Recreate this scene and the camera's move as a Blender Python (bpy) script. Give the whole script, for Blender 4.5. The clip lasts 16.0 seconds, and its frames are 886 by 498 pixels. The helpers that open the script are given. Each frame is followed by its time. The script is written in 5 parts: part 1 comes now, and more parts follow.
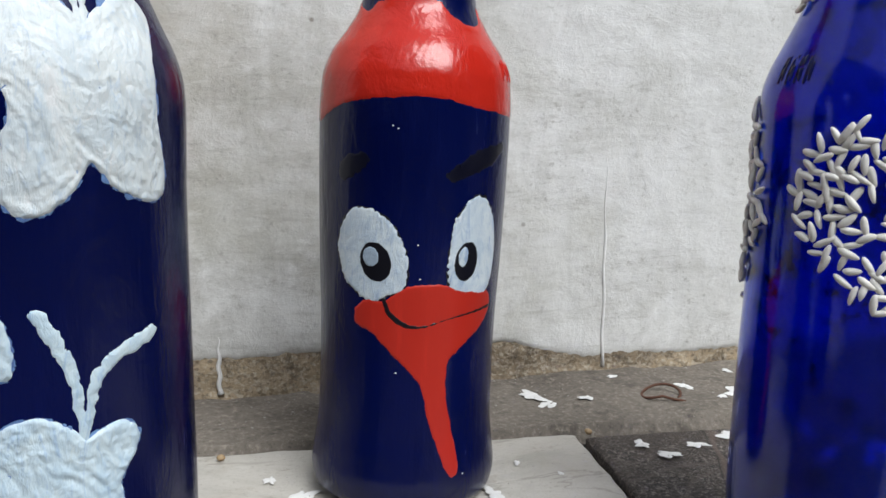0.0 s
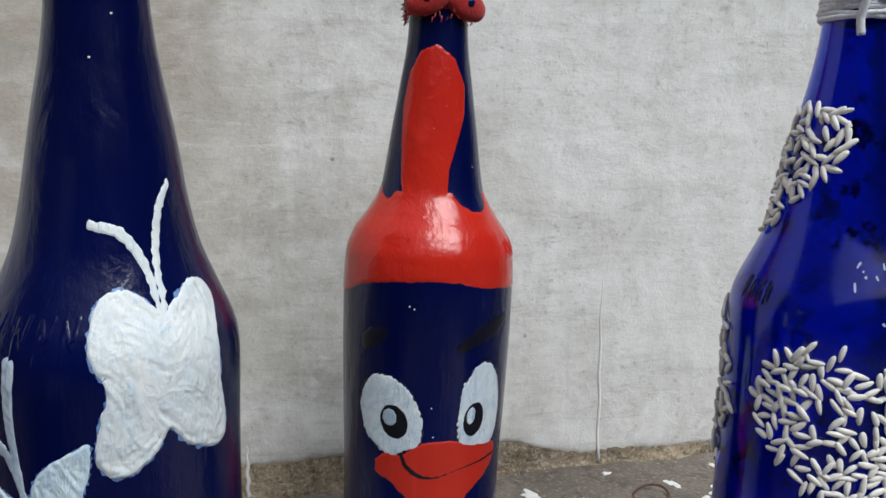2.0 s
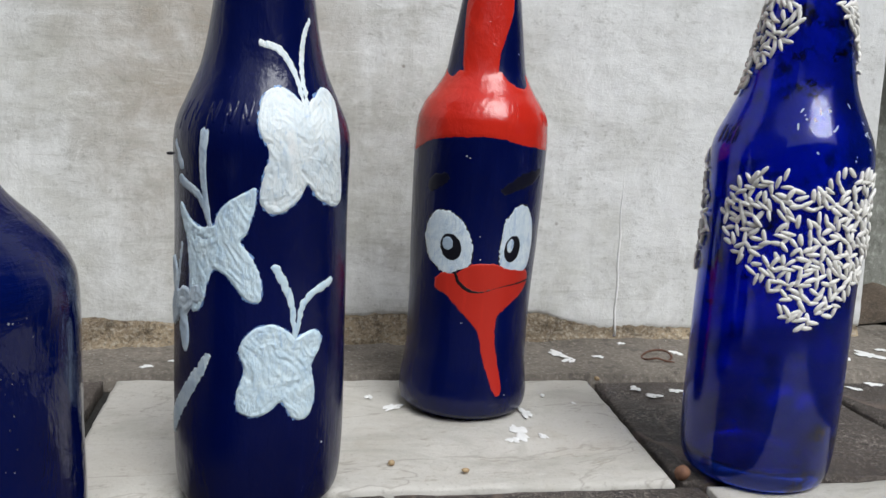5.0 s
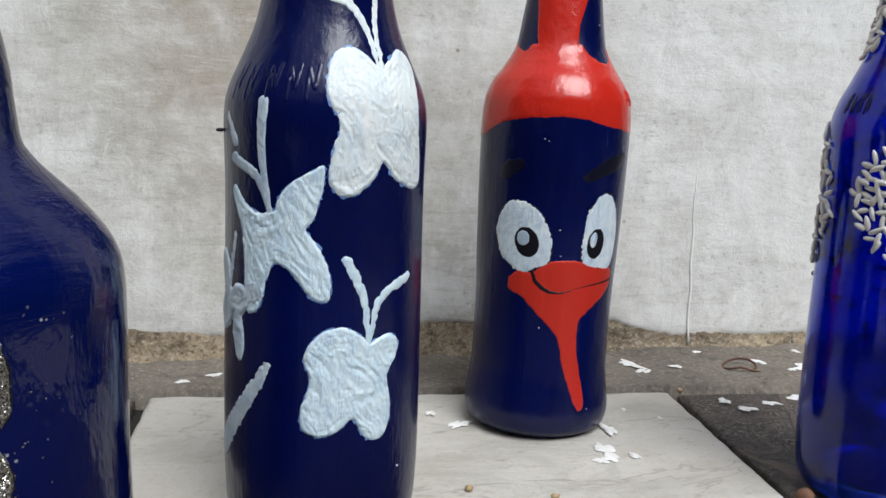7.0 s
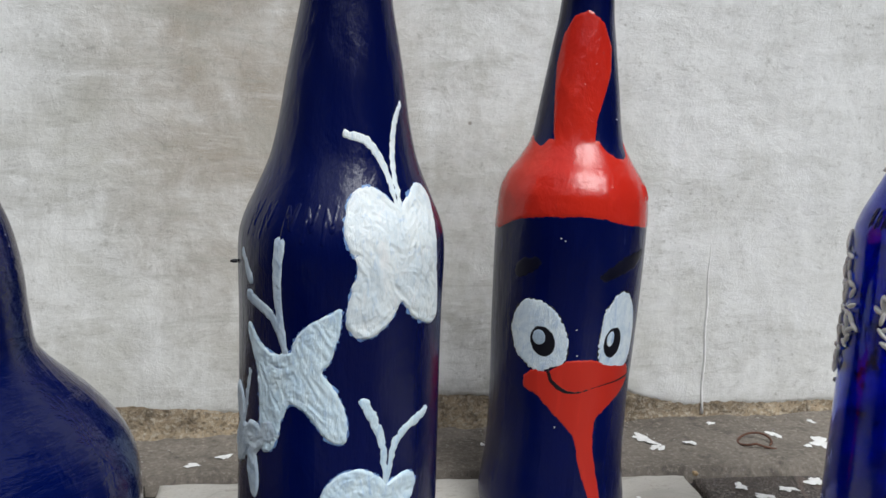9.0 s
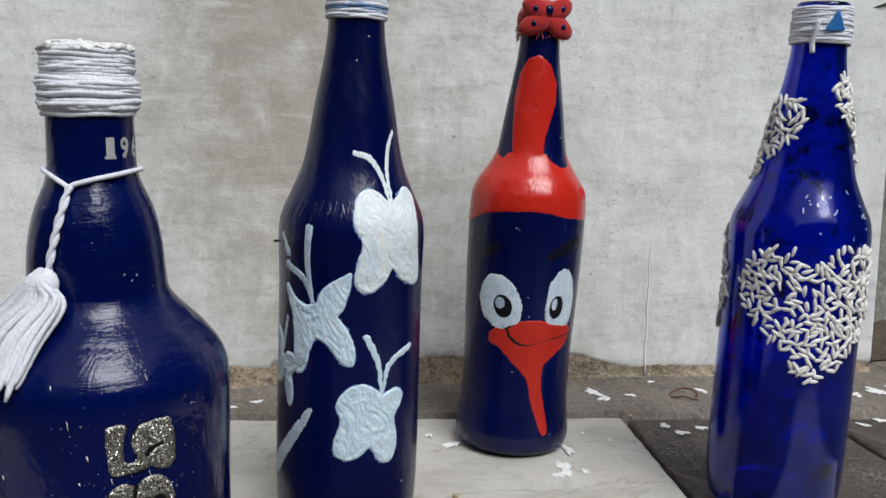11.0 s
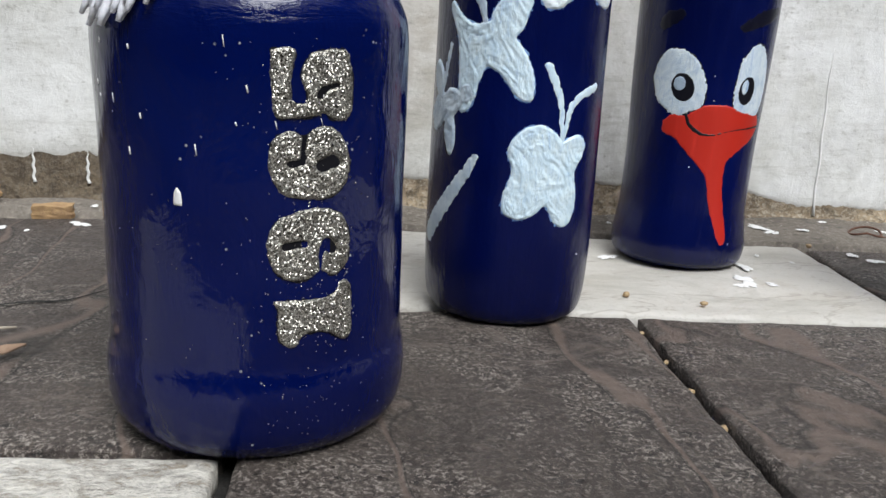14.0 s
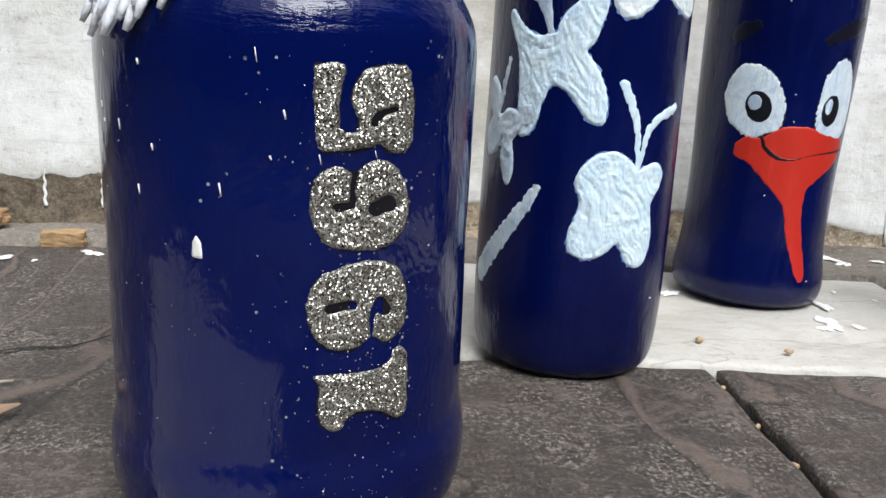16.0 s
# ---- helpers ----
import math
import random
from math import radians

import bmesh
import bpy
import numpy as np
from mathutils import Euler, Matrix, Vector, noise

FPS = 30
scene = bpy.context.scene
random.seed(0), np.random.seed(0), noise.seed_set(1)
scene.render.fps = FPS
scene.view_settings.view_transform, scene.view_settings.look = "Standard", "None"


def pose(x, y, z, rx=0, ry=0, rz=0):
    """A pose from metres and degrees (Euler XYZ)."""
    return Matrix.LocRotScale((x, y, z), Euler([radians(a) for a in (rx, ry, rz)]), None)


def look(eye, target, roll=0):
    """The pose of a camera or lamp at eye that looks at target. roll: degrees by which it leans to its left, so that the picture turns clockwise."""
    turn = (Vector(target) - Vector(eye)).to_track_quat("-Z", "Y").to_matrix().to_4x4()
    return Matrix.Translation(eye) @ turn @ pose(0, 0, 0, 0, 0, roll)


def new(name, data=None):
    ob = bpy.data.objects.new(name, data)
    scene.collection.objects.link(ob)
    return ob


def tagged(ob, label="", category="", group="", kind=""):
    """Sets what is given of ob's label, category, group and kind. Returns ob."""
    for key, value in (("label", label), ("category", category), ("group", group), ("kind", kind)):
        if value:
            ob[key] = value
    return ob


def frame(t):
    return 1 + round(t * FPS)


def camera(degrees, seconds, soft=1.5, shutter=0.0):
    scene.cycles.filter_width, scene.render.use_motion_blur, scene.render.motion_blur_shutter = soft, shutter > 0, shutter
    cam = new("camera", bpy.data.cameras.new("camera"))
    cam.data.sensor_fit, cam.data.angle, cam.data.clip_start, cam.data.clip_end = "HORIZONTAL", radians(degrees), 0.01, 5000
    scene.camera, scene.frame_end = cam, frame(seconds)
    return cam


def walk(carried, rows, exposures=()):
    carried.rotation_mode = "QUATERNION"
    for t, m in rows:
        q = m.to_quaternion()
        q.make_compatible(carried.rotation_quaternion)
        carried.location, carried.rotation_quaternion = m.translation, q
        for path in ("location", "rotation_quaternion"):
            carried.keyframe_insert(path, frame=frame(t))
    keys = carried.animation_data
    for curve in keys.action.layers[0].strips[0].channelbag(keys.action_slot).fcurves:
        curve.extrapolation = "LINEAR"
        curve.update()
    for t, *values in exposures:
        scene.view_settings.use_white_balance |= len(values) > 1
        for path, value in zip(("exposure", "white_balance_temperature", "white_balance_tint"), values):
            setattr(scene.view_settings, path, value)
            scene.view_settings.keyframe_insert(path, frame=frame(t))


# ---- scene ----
cam = camera(54.6, 16.0)
METRES, EYE, TILT, LEAN, TURN = 0.75, 0.1656, -10.3, -0.9, -15.0
ROWS = [
    (0.0, 0.0, 0.0, 0.0, 0.0, 0.0, -0.0),
    (0.5, -0.0007, -0.0106, 0.0344, 0.09, -0.08, 0.02),
    (1.0, -0.0021, -0.0246, 0.0604, 0.17, -0.2, 0.02),
    (1.5, -0.0031, -0.039, 0.078, 0.25, -0.24, -0.02),
    (2.0, -0.0031, -0.0598, 0.0937, 0.32, -0.14, -0.06),
    (2.5, 0.0021, -0.0864, 0.088, 0.44, -0.07, -0.15),
    (3.0, 0.0061, -0.1249, 0.0767, 0.48, -0.06, -0.2),
    (3.5, 0.0088, -0.1629, 0.072, 0.51, -0.04, -0.18),
    (4.0, 0.0115, -0.1891, 0.0509, 0.61, -0.01, -0.17),
    (4.5, 0.0145, -0.1979, 0.0304, 0.8, -0.01, -0.29),
    (5.0, -0.0069, -0.2076, -0.0009, 2.96, -0.66, -2.2),
    (7.5, -0.0557, -0.1173, -0.0109, 3.87, 0.48, -1.5),
    (8.0, -0.0549, -0.1115, 0.0062, 3.93, 0.44, -1.53),
    (8.5, -0.0591, -0.1111, 0.0278, 3.96, 0.38, -1.53),
    (11.0, -0.0294, -0.3064, 0.0378, 4.44, 0.24, -1.76),
    (11.5, -0.0229, -0.3283, -0.0033, 5.62, 0.19, -2.93),
    (12.0, -0.0502, -0.3201, -0.0448, 7.26, 0.04, -3.73),
    (12.5, -0.0736, -0.301, -0.0689, 7.9, -0.15, -3.79),
    (13.0, -0.0898, -0.277, -0.0986, 8.16, -1.19, -3.75),
    (13.5, -0.0948, -0.2431, -0.0995, 9.25, -4.01, -3.51),
    (14.0, -0.0985, -0.2174, -0.0901, 9.36, -4.06, -3.54),
    (14.5, -0.1067, -0.2055, -0.0872, 9.46, -4.07, -3.49),
    (15.0, -0.114, -0.19, -0.0735, 10.53, -3.16, -3.85),
    (15.5, -0.1322, -0.1734, -0.0801, 10.61, -3.19, -3.83),
    (16.0, -0.1277, -0.1591, -0.081, 10.62, -3.22, -3.77),
]
# the ends of the stretch between, by eye and target
BETWEEN = [(7.3, look((-0.064, -0.080, 0.1710), (0.320, 1.854, -0.171), 1.7)), (8.7, look((-0.065, -0.0665, 0.2080), (0.313, 1.867, -0.138), 1.7)),
           (10.8, look((-0.084, -0.191, 0.239), (0.284, 1.743, -0.112), 1.9))]
GIVEN = [(t, pose(0, 0, EYE, TILT, LEAN, TURN) @ pose(METRES * x, METRES * y, METRES * z, 90 + pitch, roll, yaw)) for t, x, y, z, yaw, pitch, roll in ROWS]
walk(cam, sorted(GIVEN + BETWEEN, key=lambda row: row[0]), [(0.0, 0.34), (0.5, 0.27), (1.5, 0.28), (2.0, 0.15), (3.0, 0.12), (4.5, 0.15), (5.0, 0.33), (5.2, 0.36), (8.0, 0.38), (8.5, 0.29), (11.0, 0.17), (11.5, 0.12), (12.0, 0.30), (12.5, 0.25), (13.0, 0.17), (13.5, 0.61), (14.5, 0.55), (15.0, 0.53), (16.0, 0.86)])

# ---- light: overcast sky over a small yard ----
world = bpy.data.worlds.new("overcast_sky")
scene.world = world
world.use_nodes = True
wn, wl = world.node_tree.nodes, world.node_tree.links
wn.clear()
sky = wn.new("ShaderNodeTexSky")
sky.sky_type, sky.sun_disc = "NISHITA", False
sky.sun_elevation, sky.sun_rotation = radians(53.5), radians(159)
sky.air_density, sky.dust_density = 1.0, 1.2
soft_sky = wn.new("ShaderNodeHueSaturation")
soft_sky.inputs["Saturation"].default_value = 0.45
back = wn.new("ShaderNodeBackground")
back.inputs["Strength"].default_value = 0.13
wout = wn.new("ShaderNodeOutputWorld")
wl.new(sky.outputs[0], soft_sky.inputs["Color"])
wl.new(soft_sky.outputs[0], back.inputs["Color"])
wl.new(back.outputs[0], wout.inputs["Surface"])
sun = new("sun", bpy.data.lights.new("sun", "SUN"))
sun.data.energy, sun.data.angle, sun.data.color = 2.35, radians(34), (0.965, 1.0, 1.015)
sun.matrix_world = look((0.45, -1.0, 1.73), (0, 0.2, 0))


# ---- materials ----
class Nodes:
    """A small builder for node materials."""

    def __init__(self, name):
        self.mat = bpy.data.materials.new(name)
        self.mat.use_nodes = True
        self.n, self.l = self.mat.node_tree.nodes, self.mat.node_tree.links
        self.b = self.n["Principled BSDF"]
        self.tc = self.n.new("ShaderNodeTexCoord")

    def put(self, value, socket):
        if hasattr(value, "is_output"):
            self.l.new(value, socket)
        elif isinstance(value, tuple) and len(value) == 3 and socket.type == "RGBA":
            socket.default_value = (*value, 1)
        else:
            socket.default_value = value

    def space(self, scale=(1, 1, 1), turn=0.0):
        m = self.n.new("ShaderNodeMapping")
        m.inputs["Scale"].default_value = scale
        m.inputs["Rotation"].default_value = (0, 0, turn)
        self.l.new(self.tc.outputs["Object"], m.inputs["Vector"])
        return m.outputs[0]

    def noise(self, scale, detail=4, rough=0.6, space=None, distort=0.0):
        t = self.n.new("ShaderNodeTexNoise")
        t.inputs["Scale"].default_value, t.inputs["Detail"].default_value = scale, detail
        t.inputs["Roughness"].default_value, t.inputs["Distortion"].default_value = rough, distort
        self.l.new(space or self.tc.outputs["Object"], t.inputs["Vector"])
        return t.outputs["Fac"]

    def cells(self, scale, space=None, feature="F1", out="Distance"):
        t = self.n.new("ShaderNodeTexVoronoi")
        t.feature = feature
        t.inputs["Scale"].default_value = scale
        self.l.new(space or self.tc.outputs["Object"], t.inputs["Vector"])
        return t.outputs[out]

    def ramp(self, fac, lo, hi, a=0.0, b=1.0):
        t = self.n.new("ShaderNodeMapRange")
        t.inputs["From Min"].default_value, t.inputs["From Max"].default_value = lo, hi
        t.inputs["To Min"].default_value, t.inputs["To Max"].default_value = a, b
        self.l.new(fac, t.inputs["Value"])
        return t.outputs[0]

    def mix(self, fac, a, b, blend="MIX"):
        t = self.n.new("ShaderNodeMix")
        t.data_type, t.blend_type = "RGBA", blend
        self.put(fac, t.inputs[0])
        self.put(a, t.inputs[6])
        self.put(b, t.inputs[7])
        return t.outputs[2]

    def math(self, op, a, b=0.0):
        t = self.n.new("ShaderNodeMath")
        t.operation = op
        self.put(a, t.inputs[0])
        self.put(b, t.inputs[1])
        return t.outputs[0]

    def axis(self, i):
        t = self.n.new("ShaderNodeSeparateXYZ")
        self.l.new(self.tc.outputs["Object"], t.inputs[0])
        return t.outputs[i]

    def chance(self):
        return self.n.new("ShaderNodeObjectInfo").outputs["Random"]

    def bump(self, height, strength=0.4, distance=0.001, after=None):
        t = self.n.new("ShaderNodeBump")
        t.inputs["Strength"].default_value, t.inputs["Distance"].default_value = strength, distance
        self.l.new(height, t.inputs["Height"])
        if after:
            self.l.new(after, t.inputs["Normal"])
        self.l.new(t.outputs[0], self.b.inputs["Normal"])
        return t.outputs[0]

    def done(self, **values):
        for key, value in values.items():
            self.put(value, self.b.inputs[key.replace("_", " ")])
        return self.mat


def painted_wall():
    m = Nodes("whitewashed_wall")
    big = m.noise(3.4, 6, 0.66, m.space((1.2, 1, 0.9)))
    mid = m.noise(19, 7, 0.74, m.space((1.0, 1, 1.25)), 0.4)
    blotch = m.noise(48, 6, 0.72, m.space((1.2, 1, 0.9)), 0.5)
    brush = m.noise(80, 6, 0.75, m.space((0.75, 1, 1.25)), 0.5)
    runs = m.noise(24, 5, 0.65, m.space((2.4, 1, 0.13)))
    grit = m.noise(520, 4, 0.8)
    # freshly coated towards the corner, thinner and greyer away from it
    fresh = m.ramp(m.math("ADD", m.axis(0), m.ramp(big, 0.3, 0.7, -0.22, 0.22)), 0.02, 0.27)
    again = m.ramp(m.math("ADD", m.axis(0), m.ramp(big, 0.3, 0.7, -0.08, 0.08)), -0.26, -0.13, 0.75, 0)
    fresh = m.math("MAXIMUM", fresh, again)
    c = m.mix(fresh, (0.67, 0.665, 0.635), (0.80, 0.80, 0.785))
    worn = m.math("MULTIPLY", m.ramp(mid, 0.42, 0.64, 0, 0.8), m.ramp(fresh, 0, 1, 1, 0.35))
    c = m.mix(worn, c, (0.44, 0.43, 0.395))
    c = m.mix(m.ramp(blotch, 0.50, 0.64, 0, 0.5), c, (0.82, 0.82, 0.80))
    c = m.mix(m.ramp(runs, 0.52, 0.72, 0, 0.5), c, (0.85, 0.85, 0.84))
    c = m.mix(m.ramp(runs, 0.26, 0.42, 0.35, 0), c, (0.46, 0.455, 0.43))
    c = m.mix(m.ramp(brush, 0.55, 0.70, 0, 0.5), c, (0.84, 0.84, 0.82))
    c = m.mix(m.ramp(brush, 0.30, 0.42, 0.4, 0), c, (0.45, 0.44, 0.41))
    # a brownish damp stain high on the left part of the wall
    dx = m.math("MULTIPLY", m.math("ADD", m.axis(0), 0.080), 10.0)
    dz = m.math("MULTIPLY", m.math("ADD", m.axis(2), -0.275), 4.5)
    d = m.math("ADD", m.math("MULTIPLY", dx, dx), m.math("MULTIPLY", dz, dz))
    spot = m.math("MULTIPLY", m.ramp(d, 0.2, 1.3, 1, 0), m.ramp(mid, 0.25, 0.6, 0.25, 1))
    c = m.mix(m.math("MULTIPLY", spot, 0.85), c, (0.40, 0.345, 0.28))
    patches = m.noise(8.5, 6, 0.62, m.space((1.0, 1, 1.5)), 0.7)
    c = m.mix(m.math("MULTIPLY", m.ramp(patches, 0.47, 0.62, 0, 0.6), m.ramp(fresh, 0, 1, 1, 0.25)), c, (0.44, 0.425, 0.36))
    c = m.mix(m.ramp(patches, 0.30, 0.45, 0.5, 0), c, (0.80, 0.80, 0.775))
    drag = m.noise(30, 7, 0.72, m.space((0.42, 1, 2.6)), 0.5)
    c = m.mix(m.math("MULTIPLY", m.ramp(drag, 0.53, 0.66, 0, 0.6), m.ramp(fresh, 0, 1, 1, 0.4)), c, (0.40, 0.39, 0.345))
    c = m.mix(m.ramp(drag, 0.30, 0.44, 0.5, 0), c, (0.83, 0.83, 0.81))
    fleck = m.noise(120, 5, 0.75, m.space((0.45, 1, 2.2)), 0.3)
    c = m.mix(m.math("MULTIPLY", m.ramp(fleck, 0.56, 0.70, 0, 0.42), m.ramp(mid, 0.40, 0.58)), c, (0.24, 0.225, 0.19))
    pores = m.ramp(m.noise(190, 6, 0.8), 0.56, 0.66, 0, 0.7)
    c = m.mix(m.math("MULTIPLY", pores, m.ramp(mid, 0.35, 0.6)), c, (0.33, 0.32, 0.29))
    dots = m.ramp(m.cells(34), 0.03, 0.06, 1, 0)
    dots = m.math("MULTIPLY", dots, m.ramp(m.noise(9, 2), 0.56, 0.62))
    c = m.mix(m.math("MULTIPLY", dots, 0.7), c, (0.16, 0.13, 0.10))
    n = m.bump(mid, 0.35, 0.003)
    n = m.bump(blotch, 0.45, 0.0012, n)
    n = m.bump(brush, 0.55, 0.0009, n)
    m.bump(grit, 0.4, 0.0007, n)
    return m.done(Base_Color=c, Roughness=0.92)


def rough_mortar(name, light, dark, scale=1.0):
    m = Nodes(name)
    big = m.noise(7 * scale, 5, 0.65)
    mid = m.noise(45 * scale, 6, 0.72)
    grit = m.noise(330 * scale, 4, 0.75)
    c = m.mix(m.ramp(big, 0.36, 0.64), light, dark)
    c = m.mix(m.ramp(mid, 0.5, 0.7, 0, 0.75), c, tuple(v * 0.45 for v in dark))
    c = m.mix(m.ramp(grit, 0.52, 0.68, 0, 0.6), c, tuple(min(0.7, v * 1.7) for v in light))
    c = m.mix(m.ramp(grit, 0.30, 0.44, 0.6, 0), c, tuple(v * 0.4 for v in dark))
    n = m.bump(mid, 0.7, 0.004)
    m.bump(grit, 0.5, 0.001, n)
    return m.done(Base_Color=c, Roughness=0.95)


def slate():
    m = Nodes("dark_riven_tile")
    big = m.noise(6.5, 5, 0.6)
    ridge = m.noise(13, 8, 0.68, m.space((1.7, 0.65, 1), 0.45), 1.2)
    fine = m.noise(170, 6, 0.8, m.space((0.8, 1.3, 1), 0.4), 0.4)
    grit = m.noise(560, 4, 0.8, None, 0.4)
    patchy = m.ramp(m.noise(15, 6, 0.72, None, 0.8), 0.46, 0.56)
    bend = m.noise(6.0, 3, 0.42, m.space((1.9, 0.70, 1), 0.42), 0.5)
    vein = m.math("ABSOLUTE", m.math("SUBTRACT", bend, 0.48))
    bend3 = m.noise(9.0, 3, 0.45, m.space((0.8, 1.6, 1), 0.25), 0.6)
    vein3 = m.math("ABSOLUTE", m.math("SUBTRACT", bend3, 0.56))
    vein2 = m.math("ABSOLUTE", m.math("SUBTRACT", ridge, 0.52))
    c = m.mix(m.ramp(big, 0.35, 0.65), (0.064, 0.051, 0.046), (0.108, 0.083, 0.071))
    c = m.mix(m.ramp(vein2, 0.0, 0.014, 0.6, 0), c, (0.155, 0.124, 0.100))
    c = m.mix(m.math("MULTIPLY", m.ramp(fine, 0.50, 0.56), m.math("MULTIPLY", patchy, 0.7)), c, (0.17, 0.145, 0.125))
    c = m.mix(m.math("MULTIPLY", m.ramp(fine, 0.38, 0.47, 1, 0), m.ramp(patchy, 0, 1, 0.4, 1.0)), c, (0.013, 0.0115, 0.0105))
    c = m.mix(m.math("MULTIPLY", m.ramp(grit, 0.53, 0.58), m.ramp(patchy, 0, 1, 0.3, 1.0)), c, (0.42, 0.37, 0.325))
    c = m.mix(m.math("MULTIPLY", m.ramp(grit, 0.38, 0.45, 1, 0), m.ramp(patchy, 0, 1, 0.15, 0.8)), c, (0.010, 0.009, 0.0085))
    c = m.mix(m.ramp(vein3, 0.002, 0.008, 0.6, 0), c, (0.215, 0.176, 0.150))
    c = m.mix(m.ramp(vein, 0.004, 0.011, 0.85, 0), c, (0.225, 0.168, 0.138))
    c = m.mix(m.ramp(m.math("ABSOLUTE", m.math("SUBTRACT", bend, 0.495)), 0.0, 0.004, 0.7, 0), c, (0.020, 0.017, 0.015))
    c = m.mix(m.math("MULTIPLY", m.chance(), 0.25), c, (0.066, 0.054, 0.046))
    n = m.bump(ridge, 1.0, 0.011)
    n = m.bump(m.ramp(vein, 0.0, 0.02, 1, 0), 0.6, 0.0016, n)
    n = m.bump(fine, 1.0, 0.0028, n)
    m.bump(grit, 0.7, 0.0008, n)
    return m.done(Base_Color=c, Roughness=m.ramp(fine, 0.3, 0.7, 0.42, 0.72), Specular_IOR_Level=0.5)


def pale_stone(name, chipped):
    m = Nodes(name)
    big = m.noise(9, 5, 0.6)
    vein = m.math("ABSOLUTE", m.math("SUBTRACT", m.noise(7, 5, 0.62, m.space((0.6, 1.7, 1), -0.5), 1.0), 0.5))
    chips = m.noise(85, 6, 0.74, m.space((0.7, 1.3, 1)))
    fine = m.noise(480, 3, 0.7)
    c = m.mix(m.ramp(big, 0.35, 0.68), (0.60, 0.575, 0.53), (0.47, 0.44, 0.395))
    c = m.mix(m.ramp(vein, 0.0, 0.012, 0.55, 0), c, (0.25, 0.215, 0.18))
    c = m.mix(m.ramp(chips, 0.58 - 0.06 * chipped, 0.67 - 0.06 * chipped, 0, 0.7), c, (0.32, 0.28, 0.23))
    c = m.mix(m.ramp(m.noise(28, 6, 0.72, None, 0.5), 0.52, 0.68, 0, 0.45), c, (0.40, 0.35, 0.285))
    c = m.mix(m.ramp(m.noise(16, 6, 0.7, m.space((0.7, 1.5, 1), 0.4), 0.8), 0.50, 0.64, 0, 0.6), c, (0.36, 0.345, 0.30))
    c = m.mix(m.ramp(fine, 0.58, 0.68, 0, 0.4), c, (0.27, 0.24, 0.20))
    c = m.mix(m.ramp(chips, 0.2, 0.42, 0.5, 0), c, (0.72, 0.70, 0.66))
    if chipped:
        pits = m.noise(150, 6, 0.78, m.space((0.8, 1.2, 1)), 0.6)
        c = m.mix(m.ramp(pits, 0.54, 0.62, 0, 0.75), c, (0.30, 0.245, 0.18))
        c = m.mix(m.ramp(pits, 0.42, 0.54, 0.75, 0), c, (0.80, 0.76, 0.68))
    n = m.bump(chips, 0.55 + 0.45 * chipped, 0.0035 + 0.002 * chipped)
    m.bump(fine, 0.4, 0.0007, n)
    return m.done(Base_Color=c, Roughness=0.6)


def enamel(name, colour, deep, rough=0.24, stroke=1.0, specks=0.0, turn=(1, 1, 0.12), level=0.42, wave=38, swell=0.22, shoulder=0.0):
    """Brushed gloss paint on glass; strokes run upright."""
    m = Nodes(name)
    strokes = m.noise(190, 5, 0.65, m.space(turn))
    if shoulder:
        # brushed round the bottle above this height
        round_it = m.noise(120, 5, 0.7, m.space((0.3, 0.3, 1.7)), 0.4)
        strokes = m.mix(m.ramp(m.axis(2), shoulder - 0.006, shoulder + 0.006), m.math("MULTIPLY", strokes, 0.45), round_it)
    waves = m.noise(wave, 4, 0.55, m.space((1, 1, 0.6)), 0.6)
    big = m.noise(14, 3, 0.5)
    c = m.mix(m.ramp(big, 0.3, 0.7), colour, deep)
    c = m.mix(m.ramp(strokes, 0.55, 0.85, 0, 0.35), c, tuple(min(0.9, v * 1.7) for v in colour))
    if specks:
        dust = m.ramp(m.cells(330), 0.10, 0.16, 1, 0)
        dust = m.math("MULTIPLY", dust, m.ramp(m.noise(70, 3, 0.6), 0.60, 0.63))
        c = m.mix(m.math("MULTIPLY", dust, specks), c, (0.42, 0.43, 0.46))
    n = m.bump(waves, swell * stroke, 0.0016)
    hairs = m.noise(420, 5, 0.7, m.space((1, 1, 0.10)))
    n = m.bump(hairs, 0.14 * min(stroke, 1.0), 0.0004, n)
    m.bump(strokes, 0.32 * stroke, 0.0006, n)
    return m.done(Base_Color=c, Roughness=m.ramp(strokes, 0.3, 0.75, rough, rough + 0.14), Specular_IOR_Level=level)


def impasto(name, white, tint, amount=0.5):
    """Thick brushed white paint with the blue ground showing through."""
    m = Nodes(name)
    hairs = m.noise(330, 5, 0.7, m.space((1, 1, 0.5), 0.3), 1.2)
    big = m.noise(90, 5, 0.65, None, 0.6)
    c = m.mix(m.ramp(big, 0.40, 0.72, 0, amount), white, tint)
    c = m.mix(m.ramp(hairs, 0.54, 0.70, 0, amount), c, tint)
    sweep = m.noise(150, 6, 0.75, m.space((1.6, 1.6, 0.35), 0.6), 1.6)
    c = m.mix(m.ramp(sweep, 0.55, 0.66, 0, amount * 0.9), c, tuple(v * f for v, f in zip(tint, (0.72, 0.80, 0.95))))
    c = m.mix(m.ramp(sweep, 0.32, 0.44, 0.6, 0), c, tuple(min(0.9, v * 1.12) for v in white))
    n = m.bump(big, 0.5, 0.0012)
    n = m.bump(sweep, 0.5, 0.0008, n)
    m.bump(hairs, 0.65, 0.0007, n)
    return m.done(Base_Color=c, Roughness=0.42)


